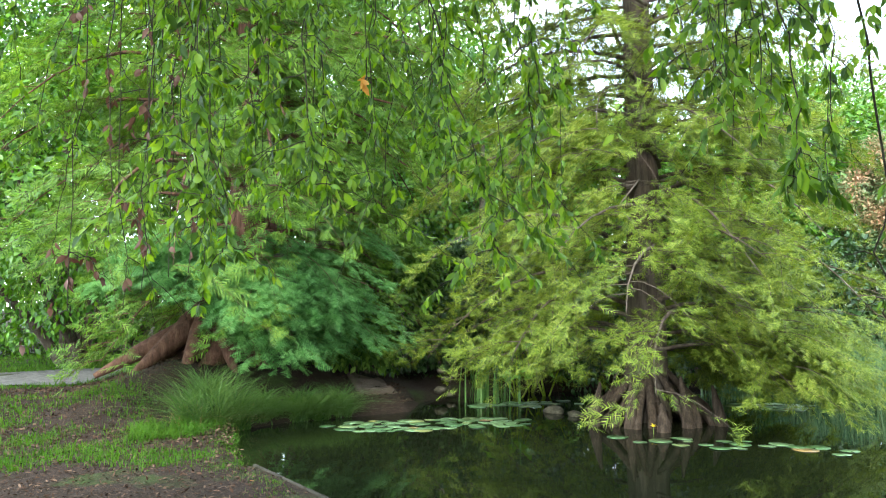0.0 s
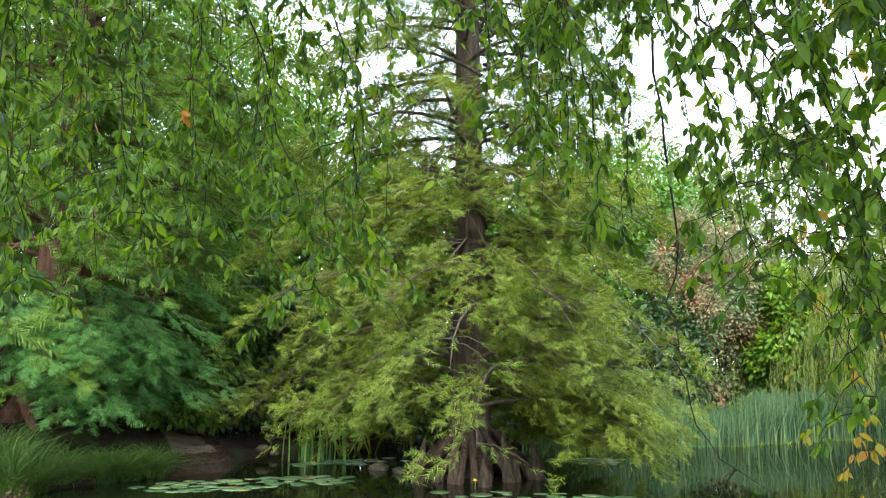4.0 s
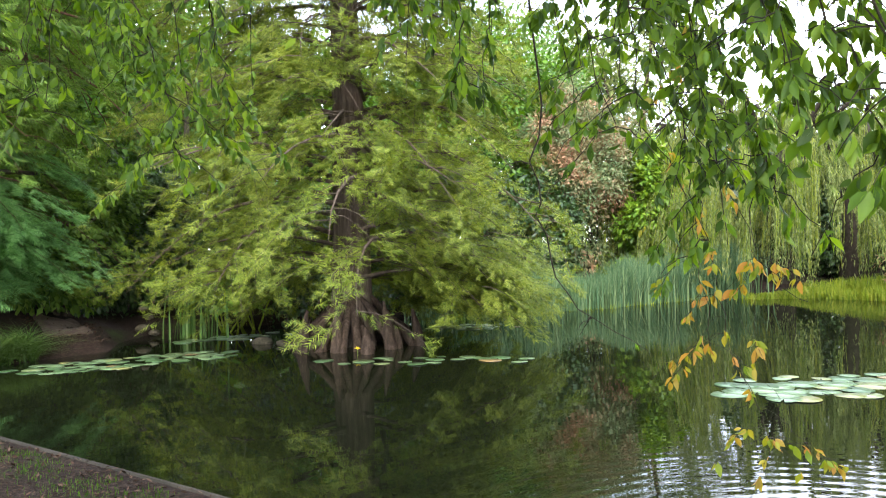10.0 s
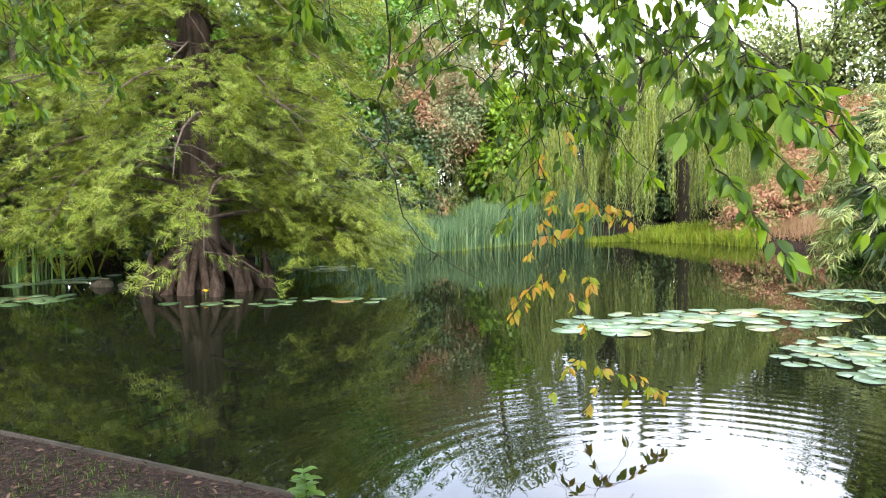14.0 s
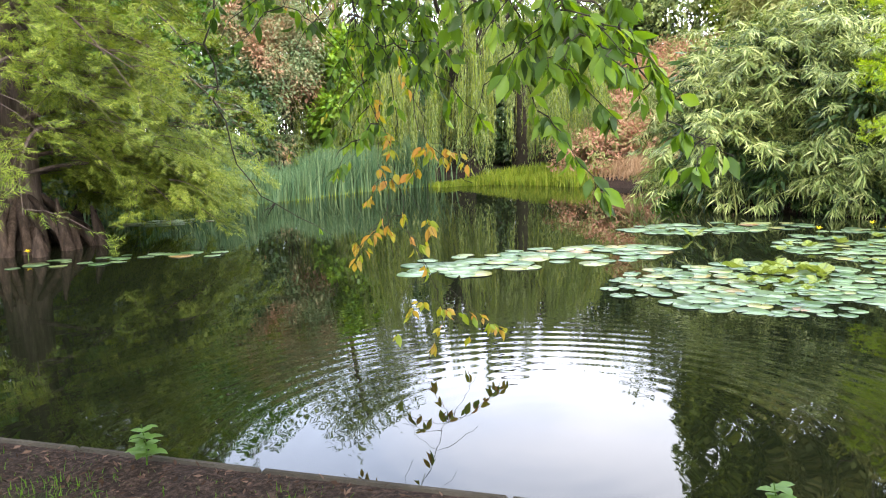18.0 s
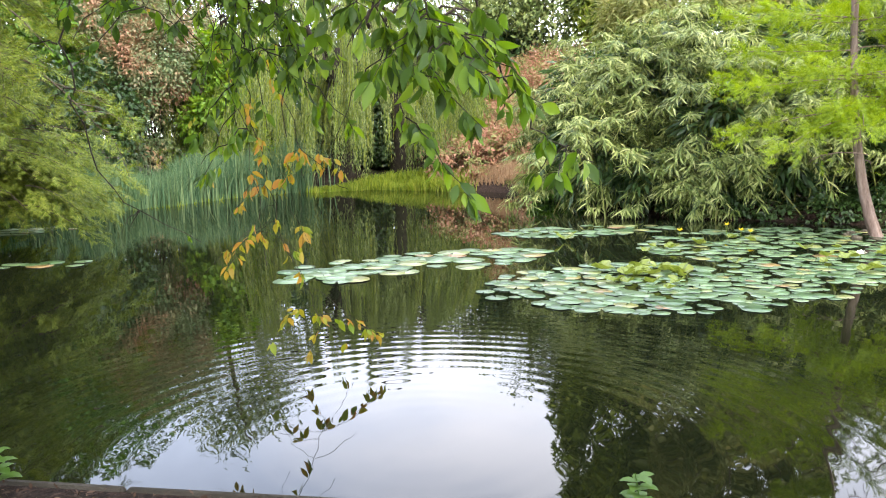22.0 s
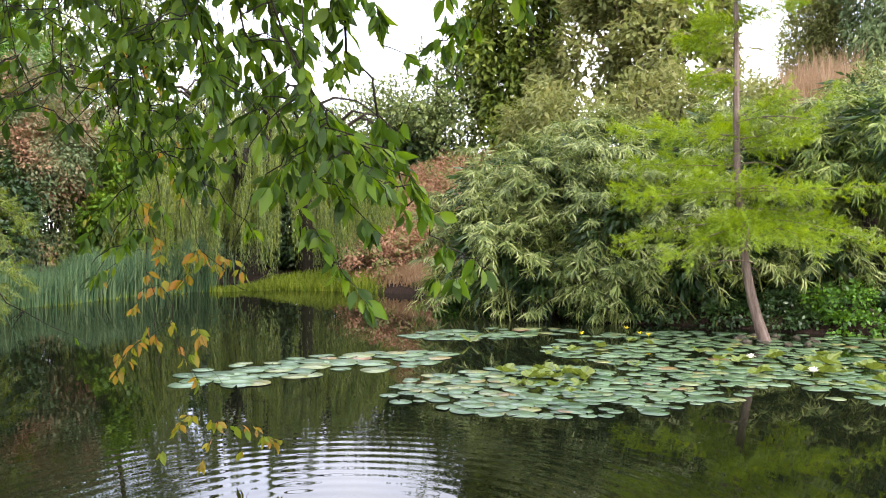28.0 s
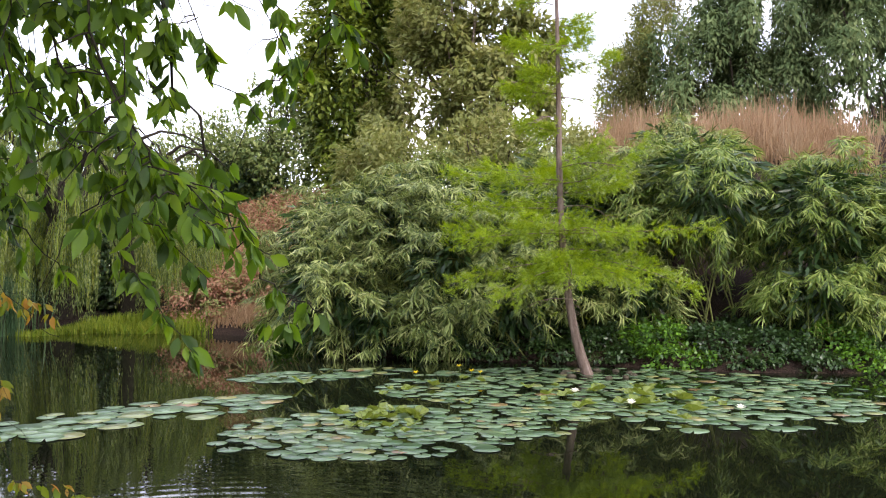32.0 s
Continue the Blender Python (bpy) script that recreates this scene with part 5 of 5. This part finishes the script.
pads(6, 22, (6.2, 9.7), 1.7, 0.4, radians(-38), 0.28, "yellow-green lily pad by the cypress", "lily pads by the cypress")
rest = pads(3, 60, (12.6, 3.75), 1.45, 0.75, radians(-50), 0.28, "", "", False)
rest += pads(7, 36, (9.3, 13.0), 0.9, 0.5, radians(-30), 0.26, "", "", False)
rest += pads(9, 26, (5.2, 14.6), 1.3, 0.5, 0, 0.26, "", "", False)
rest += pads(11, 46, (2.9, 12.6), 1.6, 0.6, 0, 0.24, "", "", False)
rest += pads(10, 150, (8.6, 1.6), 2.0, 1.3, radians(-60), 0.22, "", "", False)
rest += pads(12, 150, (10.7, -1.9), 1.5, 1.9, 0, 0.25, "", "", False)
rest += pads(8, 420, (11.8, -0.8), 2.4, 3.5, 0, 0.25, "", "", False)
base_v = []
for m, k in rest:
    me = PADS[k]
    co = np.empty(len(me.vertices) * 3, np.float32)
    me.vertices.foreach_get("co", co)
    ix = np.empty(len(me.polygons) * 3, np.int32)
    me.loops.foreach_get("vertex_index", ix)
    mm = np.array(m)
    base_v.append((co.reshape(-1, 3) @ mm[:3, :3].T + mm[:3, 3], ix.reshape(-1, 3)))
tagged(part_np("lily_raft", *join(base_v), M_PAD, None, "wide raft of small green lily pads before the bamboo", False, "stuff"), category="lily pads")

# ---- timber edging ----
edging = thing("timber_edging", "weathered grey timber boards edging the bank", "edging")
EDGE = SHORE[0:9]


def board_mesh(length):
    bm = bmesh.new()
    bmesh.ops.create_cube(bm, size=1)
    bmesh.ops.scale(bm, vec=(length, 0.045, 0.26), verts=bm.verts)
    bmesh.ops.bevel(bm, geom=bm.edges[:], offset=0.012, segments=1, affect="EDGES")
    me = bpy.data.meshes.new("board")
    bm.to_mesh(me)
    bm.free()
    me.materials.append(M_BOARD)
    return me


for (ax, ay), (bx, by) in zip(EDGE[:-1], EDGE[1:]):
    L = math.hypot(bx - ax, by - ay)
    ob = new("board", board_mesh(L - 0.01))
    ob.parent = edging
    ob.matrix_basis = Matrix.LocRotScale(((ax + bx) / 2, (ay + by) / 2, 0.028), Euler((0, 0, math.atan2(by - ay, bx - ax))), None)


# earth packed against the boards
en, inn, mid = [], [], []
for (ax, ay), (bx, by) in zip(EDGE[:-1], EDGE[1:]):
    L = math.hypot(bx - ax, by - ay)
    nx, ny = (ay - by) / L, (bx - ax) / L
    if nx > 0:
        nx, ny = -nx, -ny
    for k in range(12):
        t = k / 12
        x, y = ax + (bx - ax) * t, ay + (by - ay) * t
        en.append((x + 0.015 * nx, y + 0.015 * ny, 0.145))
        mid.append((x + 0.12 * nx, y + 0.12 * ny, 0.155 + 0.012 * math.sin(k * 2.3 + x * 9)))
        inn.append((x + 0.36 * nx, y + 0.36 * ny, on_ground(x + 0.36 * nx, y + 0.36 * ny) - 0.006))
n = len(en)
verge = part_np("ground_verge", np.array(en + mid + inn), np.array([(r * n + i, r * n + i + 1, r * n + n + i + 1, r * n + n + i) for r in (0, 1) for i in range(n - 1)]), M_GROUND, None, "dark earth packed against the timber boards", True, "structure")
tagged(verge, category="ground")


# ---- the weeping cherry over the camera ----
cherry = thing("weeping_cherry", "weeping cherry with hanging leafy boughs over the bank", "tree", at=(-2.2, -3.4, 0.14))
C0 = np.array([-2.2, -3.4, 0.14])
crg = np.random.default_rng(77)


def smooth_line(pts, k=12):
    """A smooth line through a few points."""
    p = np.asarray(pts, float)
    t = np.linspace(0, len(p) - 1, k)
    i = np.clip(t.astype(int), 0, len(p) - 2)
    u = (t - i)[:, None]
    q = np.concatenate([[2 * p[0] - p[1]], p, [2 * p[-1] - p[-2]]])
    a, b, c, d = q[i], q[i + 1], q[i + 2], q[i + 3]
    return 0.5 * (2 * b + (c - a) * u + (2 * a - 5 * b + 4 * c - d) * u ** 2 + (3 * b - a - 3 * c + d) * u ** 3)


part_np("trunk", *tube(smooth_line([(-2.2, -3.4, 0.0), (-2.15, -3.3, 1.4), (-2.0, -3.1, 2.8), (-1.7, -2.6, 4.4)], 10) - C0, np.linspace(0.26, 0.15, 10), 14), M_BARK, cherry, "", True)
MAIN = {}
for az, d, z in ((-10, 5.0, 5.4), (6, 4.4, 5.2), (22, 4.6, 5.4), (38, 4.6, 5.6), (52, 4.4, 5.0), (66, 3.6, 4.6)):
    e = np.array(P(az, d, z))
    line = smooth_line([(-1.8, -2.8, 3.9), (-0.9 + 0.25 * e[0], -1.0 + 0.2 * e[1], 5.3), 0.65 * e + np.array([0, 0, 2.2]), e], 14)
    MAIN[az] = line
    part_np("limb", *tube(line - C0, np.linspace(0.11, 0.03, 14), 8), M_TWIG, cherry, "", True)


def bough(pts, twigs, spread, leaf, leaves, mat=None, thick=0.012, fall=0.5, hang=0.55, bare=0.0):
    """One hanging bough by heading, rise and distance of a few points: a tapering shoot, side twigs and single leaves."""
    w = np.array([P(a, d, 1.62 + d * math.tan(radians(e))) for a, e, d in pts])
    az0 = min(MAIN, key=lambda k: min(np.linalg.norm(MAIN[k] - w[0], axis=1)))
    j = np.argmin(np.linalg.norm(MAIN[az0] - w[0], axis=1))
    line = smooth_line([MAIN[az0][j], (MAIN[az0][j] + w[0]) / 2 + np.array([0, 0, 0.15]), *w], 8 + 4 * len(w))
    line[2:] += crg.normal(0, 0.016, (len(line) - 2, 3))
    k = len(line)
    wood = [tube(line - C0, np.linspace(thick * 0.6, 0.0018, k), 5)]
    carriers = [line[3:]]
    for _ in range(twigs):
        i = crg.integers(4, k)
        p = line[i]
        d = unit(crg.normal(0, 1, 3) * np.array([1, 1, 0.3]))
        ln = spread * crg.uniform(0.4, 1.2)
        s = np.linspace(0, 1, 8)[:, None]
        tw = p + d * ln * (0.75 * s) + np.array([0, 0, -fall]) * ln * s ** 1.5 + crg.normal(0, 0.008, (8, 3))
        wood.append(tube(tw - C0, np.linspace(thick * 0.24, 0.0013, 8), 4))
        carriers.append(tw)
    ob = part_np("bough", *join(wood), M_TWIG, cherry)
    ln = np.array([np.linalg.norm(np.diff(c, axis=0), axis=1).sum() for c in carriers])
    if leaves:
        # leaves sit in small bunches, two to six from one bud, and hang
        buds = max(1, int(leaves * (0.25 if mat else 0.27)))
        pick = crg.choice(len(carriers), buds, p=ln / ln.sum())
        pos = np.empty((buds, 3))
        way = np.empty((buds, 3))
        for n, c in enumerate(pick):
            q = carriers[c]
            u = crg.uniform(bare, 1) ** 0.8 * (len(q) - 1.001)
            i = int(u)
            pos[n] = q[i] * (1 - u + i) + q[i + 1] * (u - i)
            way[n] = unit(q[i + 1] - q[i])
        each = crg.integers(2, 7, buds)
        pos, way = np.repeat(pos, each, 0), np.repeat(way, each, 0)
        m = len(pos)
        pos = pos + way * crg.uniform(-0.03, 0.03, (m, 1))
        dr = unit(way * 0.35 + crg.normal(0, 0.42, (m, 3)) * np.array([1, 1, 0.6]) + np.array([0, 0, -hang - 0.15]))
        nor = unit(crg.normal(0, 0.8, (m, 3)) + np.array([0, 0, 0.6]))
        sz = leaf * crg.uniform(0.6, 1.2, m)
        part_np("leaves", *scatter(LEAF_CHERRY, pos - C0 + dr * 0.012, dr, nor, sz, sz * crg.uniform(0.38, 0.52, m)), mat or M_CHERRY, ob, "", False, "stuff")
    return ob


# hand-placed boughs: (heading, rise, distance) from top to tip
bough([(9, 27, 4.2), (12, 19, 4.2), (14.5, 11, 4.1), (15.5, 5.5, 4.1)], 18, 0.55, 0.062, 560)
bough([(2, 27, 4.4), (3.5, 18, 4.3), (4, 10, 4.3)], 18, 0.5, 0.062, 520)
bough([(15, 27, 4.2), (17, 20, 4.0), (18, 13, 4.0), (19.5, 8, 4.0)], 18, 0.5, 0.062, 520)
bough([(33, 28, 3.8), (34, 20, 3.7), (34.5, 14, 3.6), (33.5, 10.5, 3.6)], 6, 0.35, 0.085, 110)
bough([(38.5, 28, 4.4), (39.3, 18, 4.5), (39.8, 8, 4.6), (40, 1.5, 4.6), (42, -4.0, 4.7), (47, -7.2, 4.9)], 4, 0.3, 0.07, 16, None, 0.018)
bough([(41, 28, 3.6), (44, 21, 3.6), (47, 14, 3.5), (49.5, 7, 3.5), (50.5, 0, 3.5)], 22, 0.5, 0.066, 420)
bough([(44, 28, 3.6), (47, 19, 3.6), (50, 11, 3.5), (52.5, 4, 3.5)], 20, 0.5, 0.066, 400)
bough([(47, 27, 3.4), (50, 16, 3.3), (53, 9, 3.2), (54, 3, 3.2)], 20, 0.5, 0.07, 400)
bough([(49, 10, 5.0), (51, 0, 5.2), (52, -6, 5.3), (54, -11, 5.4), (55.5, -13.6, 5.4)], 18, 0.55, 0.08, 170, M_ORANGE, 0.006)
bough([(48, 10, 5.1), (50, 2, 5.2), (50.8, -4, 5.2), (51.4, -9, 5.2)], 14, 0.5, 0.08, 100, M_ORANGE, 0.005)
bough([(50, 10, 4.9), (52.5, 3, 5.0), (54.5, -1.5, 5.0), (57, -4.2, 5.1)], 10, 0.45, 0.08, 110, M_ORANGE, 0.005)
bough([(54, 27, 3.0), (57, 16, 2.8), (60, 8, 2.7), (61.5, 1, 2.7)], 20, 0.42, 0.078, 380)
bough([(58, 26, 2.7), (61, 14, 2.5), (64, 7, 2.5), (67, 3.5, 2.5)], 20, 0.4, 0.078, 360)
bough([(56, 27, 2.9), (59, 17, 2.8), (62.5, 9, 2.7), (64.5, 3, 2.7)], 18, 0.4, 0.078, 340)
bough([(64, 18, 2.8), (67, 8, 2.8), (69.5, 2, 2.9), (72, -1.2, 3.0), (74.5, -2.4, 3.0)], 8, 0.22, 0.08, 110)
bough([(70, 26, 2.8), (71.5, 18, 2.8), (72.8, 13.5, 2.8)], 10, 0.35, 0.075, 160)
bough([(72, 27, 2.9), (74.5, 20, 2.9), (76, 16, 2.9)], 8, 0.35, 0.075, 130)


def fill(n, az0, az1, tip, d0, d1, leaf, leaves, twigs=7, mat=None, sweep=0.0):
    for _ in range(n):
        az = crg.uniform(az0, az1)
        d = crg.uniform(d0, d1)
        low = tip + abs(crg.normal(0, 5))
        dz = crg.normal(sweep, 2.0)
        bough([(az, 29, d), (az + dz * 0.5, (29 + low) / 2 + 2, d), (az + dz, low, d)], twigs, 0.45, leaf, leaves, mat, 0.010)


fill(19, -14, 4, 6, 3.4, 5.4, 0.062, 380, 15)
fill(10, 4, 20, 8, 3.6, 5.4, 0.062, 320, 14)
fill(13, 29, 42, 12, 3.4, 4.6, 0.07, 150, 10, None, 2.0)
fill(13, 18, 36, 16, 3.4, 5.0, 0.065, 130, 9)
fill(16, 38, 56, 7, 3.0, 4.4, 0.064, 210, 14, None, 5.0)
fill(16, 48, 66, 8, 2.4, 3.4, 0.072, 180, 12, None, 5.0)
fill(6, -11, -4, 1.5, 3.8, 4.8, 0.058, 80, 12, M_RUST)
fill(5, -8, 8, 12, 3.5, 4.5, 0.08, 5, 3, M_YELLOW)

# the leafy crown overhead, which shades the bank
n = 15000
a, r = crg.uniform(0, 2 * np.pi, n), 6.6 * np.sqrt(crg.random(n))
pos = np.stack([-1.2 + r * np.cos(a), -1.6 + r * np.sin(a), 6.6 - 0.05 * r ** 1.5 + crg.normal(0, 0.45, n)], -1)
d = np.hypot(pos[:, 0], pos[:, 1])
pos = pos[(pos[:, 2] > 2.6 + 0.55 * d) & (d < 6.2)]
n = len(pos)
sz = crg.uniform(0.2, 0.3, n)
part_np("crown", *scatter(LEAF_SMALL, pos - C0, crg.normal(0, 1, (n, 3)) + np.array([0, 0, -0.5]), crg.normal(0, 0.5, (n, 3)) + np.array([0, 0, 1.0]), sz, sz * 0.5), M_CHERRY, cherry, "", False, "stuff")

# ---- litter on the near bank ----
lrg = np.random.default_rng(12)
n = 60000
cq = np.column_stack([lrg.uniform(-3.5, 2.7, n), 0.5 + 12 * lrg.random(n) ** 1.6])
cq[12000:13200] = np.column_stack([lrg.uniform(1.7, 2.9, 1200), lrg.uniform(14.3, 16.0, 1200)])
cq[:12000] = np.column_stack([lrg.uniform(-5.0, 0.2, 12000), lrg.uniform(10.5, 16.8, 12000)])
cq = cq[shore_distance(cq) > 0.05]
n = len(cq)
cp = np.column_stack([cq, np.maximum(ground_z(cq), 0.13 + 0.03 * (shore_distance(cq) < 0.3)) + 0.008])
cs = (0.008 + 0.03 * lrg.random(n) ** 2) * (1 + 0.1 * cq[:, 1])
chips = part_np("bark_chips", *scatter(LEAF_SMALL, cp, np.column_stack([lrg.normal(0, 1, (n, 2)), np.abs(lrg.normal(0, 0.3, n))]), np.column_stack([lrg.normal(0, 0.5, (n, 2)), np.ones(n)]), cs, cs * lrg.uniform(0.2, 0.5, n)), M_CHIP, None, "bark chips and litter on the soil", False, "stuff")
tagged(chips, category="mulch")
n = 26
fq = np.column_stack([lrg.uniform(-2, 2.2, n), lrg.uniform(2, 9, n)])
for x, y in fq[shore_distance(fq) > 0.1]:
    z = on_ground(x, y)
    v, f = scatter(LEAF_WIDE, np.array([(0, 0, 0.012)]), lrg.normal(0, 1, (1, 3)) * np.array([1, 1, 0.1]), np.array([(0, 0, 1.0)]), 0.08, 0.04)
    ob = part_np("fallen_leaf", v, f, M_YELLOW if lrg.random() < 0.4 else M_RUST, None, "fallen withered cherry leaf lying on the soil")
    ob.location = (x, y, z)
    tagged(ob, category="leaf", group="fallen leaves on the bank")


tq = np.column_stack([0 * fq[:0], fq[:0, :1]])
for k in range(210):
    t = lrg.random()
    x, y, h = 3.0 - 3.0 * t + lrg.normal(0, 0.35), 0.5 + 9 * t, lrg.uniform(0.06, 0.16)
    q = np.column_stack([x + lrg.normal(0, 0.03 + 0.8 * h, 60), y + lrg.normal(0, 0.03 + 0.8 * h, 60), np.zeros(60)])
    tq = np.concatenate([tq, q])
tq = tq[shore_distance(tq[:, :2]) > 0.07]
tq[:, 2] = ground_z(tq[:, :2]) - 0.01
blades("bank_grass", "short green grass tufts by the timber edging", tq, 0.055, 0.006, M_GRASS, 9, 0.7, segs=3)


# ---- small things at the water ----
def lump(name, label, category, at, size, mat, seed, group=""):
    """A rounded uneven stone."""
    rg = np.random.default_rng(seed)
    bm = bmesh.new()
    bmesh.ops.create_icosphere(bm, subdivisions=2, radius=1)
    for v in bm.verts:
        v.co *= 1 + 0.22 * noise.noise(v.co * 1.4 + Vector((seed * 3.1, 0, 0))) + 0.06 * rg.normal()
        v.co = Vector((v.co.x * size[0], v.co.y * size[1], v.co.z * size[2]))
    me = bpy.data.meshes.new(name)
    bm.to_mesh(me)
    bm.free()
    me.materials.append(mat)
    for p in me.polygons:
        p.use_smooth = True
    ob = new(name, me)
    ob.location = at
    ob.rotation_euler = (0, 0, rg.uniform(0, 6))
    return tagged(ob, label, category, group)


srg = np.random.default_rng(33)
for k, (az, d, z, r) in enumerate(((13.3, 16.2, 0.2, 0.15), (13.7, 16.3, 0.4, 0.12), (13.4, 16.4, 0.55, 0.11), (14.0, 16.3, 0.1, 0.12), (21.0, 14.4, 0.02, 0.2), (22.4, 14.0, 0.02, 0.15))):
    lump("stone", "mossy brown stone at the water's edge", "stone", P(az, d, z), (r, r * 0.8, r * 0.5), M_STONE, k, "stones by the water")
for k in range(11):
    a = k / 11 * 6.28
    lump("stone", "small pale stone round the young cypress", "stone", (13.3 + 0.5 * math.cos(a), -0.5 + 0.55 * math.sin(a), 0.0), (0.08, 0.06, 0.045), M_STONE, 40 + k, "stones round the young cypress")
lump("stone", "reddish-brown stone among the reeds", "stone", P(37.4, 19.2, 0.16), (0.2, 0.14, 0.2), M_CLAY, 60)

for az, d, n, h in ((15.4, 15.9, 13, 1.25), (17.6, 15.7, 15, 1.35), (16.4, 16.3, 12, 1.2), (36.6, 18.6, 40, 1.3), (34.5, 17.4, 60, 0.9)):
    x, y, _ = P(az, d, 0)
    q = np.column_stack([srg.normal(0, 0.13, (n, 2)), np.zeros(n)])
    ob = blades("iris_clump", "clump of upright sword-shaped green leaves in the shallows", q, h, 0.045, M_IRIS, int(d * 10 + n), 0.14, None, "", "stuff")
    ob.location = (x, y, -0.05)
    tagged(ob, category="waterside plant")


def big_leaf(bm, at, direction, size, cup=0.15):
    """A broad lobed leaf, fanned round its stalk."""
    d = Vector(direction).normalized()
    side = d.cross(Vector((0, 0, 1))).normalized()
    up = side.cross(d)
    c = bm.verts.new(Vector(at))
    ring = []
    for k in range(17):
        a = math.pi * (-0.85 + 1.7 * k / 16)
        r = size * (0.85 + 0.2 * math.cos(a * 5) - 0.1 * abs(math.sin(a)))
        ring.append(bm.verts.new(Vector(at) + d * (r * math.cos(a) * 0.9 + size * 0.25) + side * (r * math.sin(a)) + up * (cup * size * (abs(math.sin(a)) - 0.5 * math.cos(a)))))
    for u, w in zip(ring, ring[1:]):
        bm.faces.new((c, u, w))


for k, (az, d, n) in enumerate(((18.6, 16.6, 6), (20.6, 17.0, 6), (19.5, 17.6, 5))):
    x, y, _ = P(az, d, 0)
    root = thing("umbrella_plant", "broad-leaved umbrella plant on the far bank", "plant", "broad-leaved plants on the bank", at=(x, y, max(on_ground(x, y), -0.05)))
    for m in range(n):
        a, h = srg.uniform(0, 6.28), srg.uniform(0.5, 1.3)
        tip = np.array([0.45 * math.cos(a), 0.45 * math.sin(a), h])
        part_np("stalk", *tube(np.array([(0, 0, -0.1), tip * 0.6, tip]), [0.02, 0.015, 0.012], 5), M_SEDGE, root)
        bm = bmesh.new()
        big_leaf(bm, tip, (math.cos(a), math.sin(a), -0.35), srg.uniform(0.22, 0.36))
        part("leaf", bm, M_MIXED, root)

x, y, _ = P(16.5, 20.5, 0)
pale = thing("bare_stem", "slender pale brown tree stem among the shrubs", "tree", at=(x, y, on_ground(x, y)))
part_np("trunk", *tube(np.array([(0, 0, -0.2), (0.03, 0, 1.5), (-0.05, 0, 3.2), (0.02, 0.1, 5.5)]), [0.1, 0.085, 0.075, 0.05], 10), M_STONE, pale, "", True)


def flower(name, label, at, petals, size, mat, rise):
    root = thing(name, label, "flower", "water lily flowers", at=at)
    part_np("stem", *tube(np.array([(0, 0, -0.15), (0, 0, rise)]), [0.006, 0.006], 5), M_PADUP, root)
    for k in range(petals):
        a = k * 2.4
        t = 0.35 + 0.75 * (k / petals)
        dr = np.array([(math.cos(a) * math.cos(t), math.sin(a) * math.cos(t), math.sin(t))])
        part_np("petal", *scatter(LEAF_WIDE, np.array([(0, 0, rise)]), dr, np.array([(-math.cos(a) * 0.6, -math.sin(a) * 0.6, 0.8)]), size, size * 0.45), mat, root)


for az, d in ((94.5, 10.0), (101.5, 10.0), (90.7, 10.8)):
    flower("water_lily", "white water lily open above its pads", P(az, d, 0.02), 14, 0.075, M_PETAL, 0.05)
for az, d, rise in ((83.5, 12.6, 0.1), (84.1, 12.3, 0.12), (82.6, 12.9, 0.14), (79.6, 12.4, 0.1), (27.4, 12.2, 0.1)):
    flower("yellow_water_lily", "small yellow water lily on a short stem", P(az, d, 0.0), 7, 0.06, M_YPETAL, rise)


def raised_leaf(at, size, turn, lift):
    bm = bmesh.new()
    big_leaf(bm, (0, 0, 0), (math.cos(turn), math.sin(turn), lift), size, 0.55)
    me = bpy.data.meshes.new("raised_lily_leaf")
    bm.to_mesh(me)
    bm.free()
    me.materials.append(M_PADUP)
    ob = new("raised_lily_leaf", me)
    ob.location = at
    tagged(ob, "upturned bright green lily leaf among the pads", "lily leaf", "upturned lily leaves")


for k in range(60):
    if k < 20:
        az, d = srg.normal(77.2, 2.2), srg.normal(8.9, 0.45)
    elif k < 42:
        az, d = srg.normal(94.2, 2.4), srg.normal(10.7, 0.6)
    else:
        az, d = srg.uniform(70, 103), srg.uniform(9.5, 12.5)
    raised_leaf(P(az, d, 0.03), srg.uniform(0.06, 0.13) * (1.5 if k % 5 == 0 else 1.0), srg.uniform(0, 6.28), srg.uniform(0.2, 0.9))


def weed(label, at, h, n, seed):
    """A young nettle-like plant: square stem and pairs of toothed leaves."""
    rg = np.random.default_rng(seed)
    root = thing("weed", label, "plant", at=at)
    part_np("stem", *tube(np.array([(0, 0, -0.05), (0.01, 0, h * 0.5), (0, 0.015, h)]), [0.004, 0.0035, 0.002], 5), M_GRASS, root)
    for k in range(n):
        a = k * 1.57 + (k // 2) * 0.5
        z = h * (0.25 + 0.75 * (k // 2) / (n // 2))
        s = 0.15 * (1 - 0.4 * z / h) * rg.uniform(0.8, 1.2)
        part_np("leaf", *scatter(LEAF_WIDE, np.array([(0.0, 0, z)]), np.array([(math.cos(a), math.sin(a), 0.1)]), np.array([(0, 0, 1.0)]), s * 0.7, s * 0.46), M_WEED, root)


weed("young green weed by the timber edging", (2.04, 3.08, 0.14), 0.2, 18, 1)
weed("young green weed at the water's edge", (2.93, 0.62, 0.12), 0.2, 18, 2)
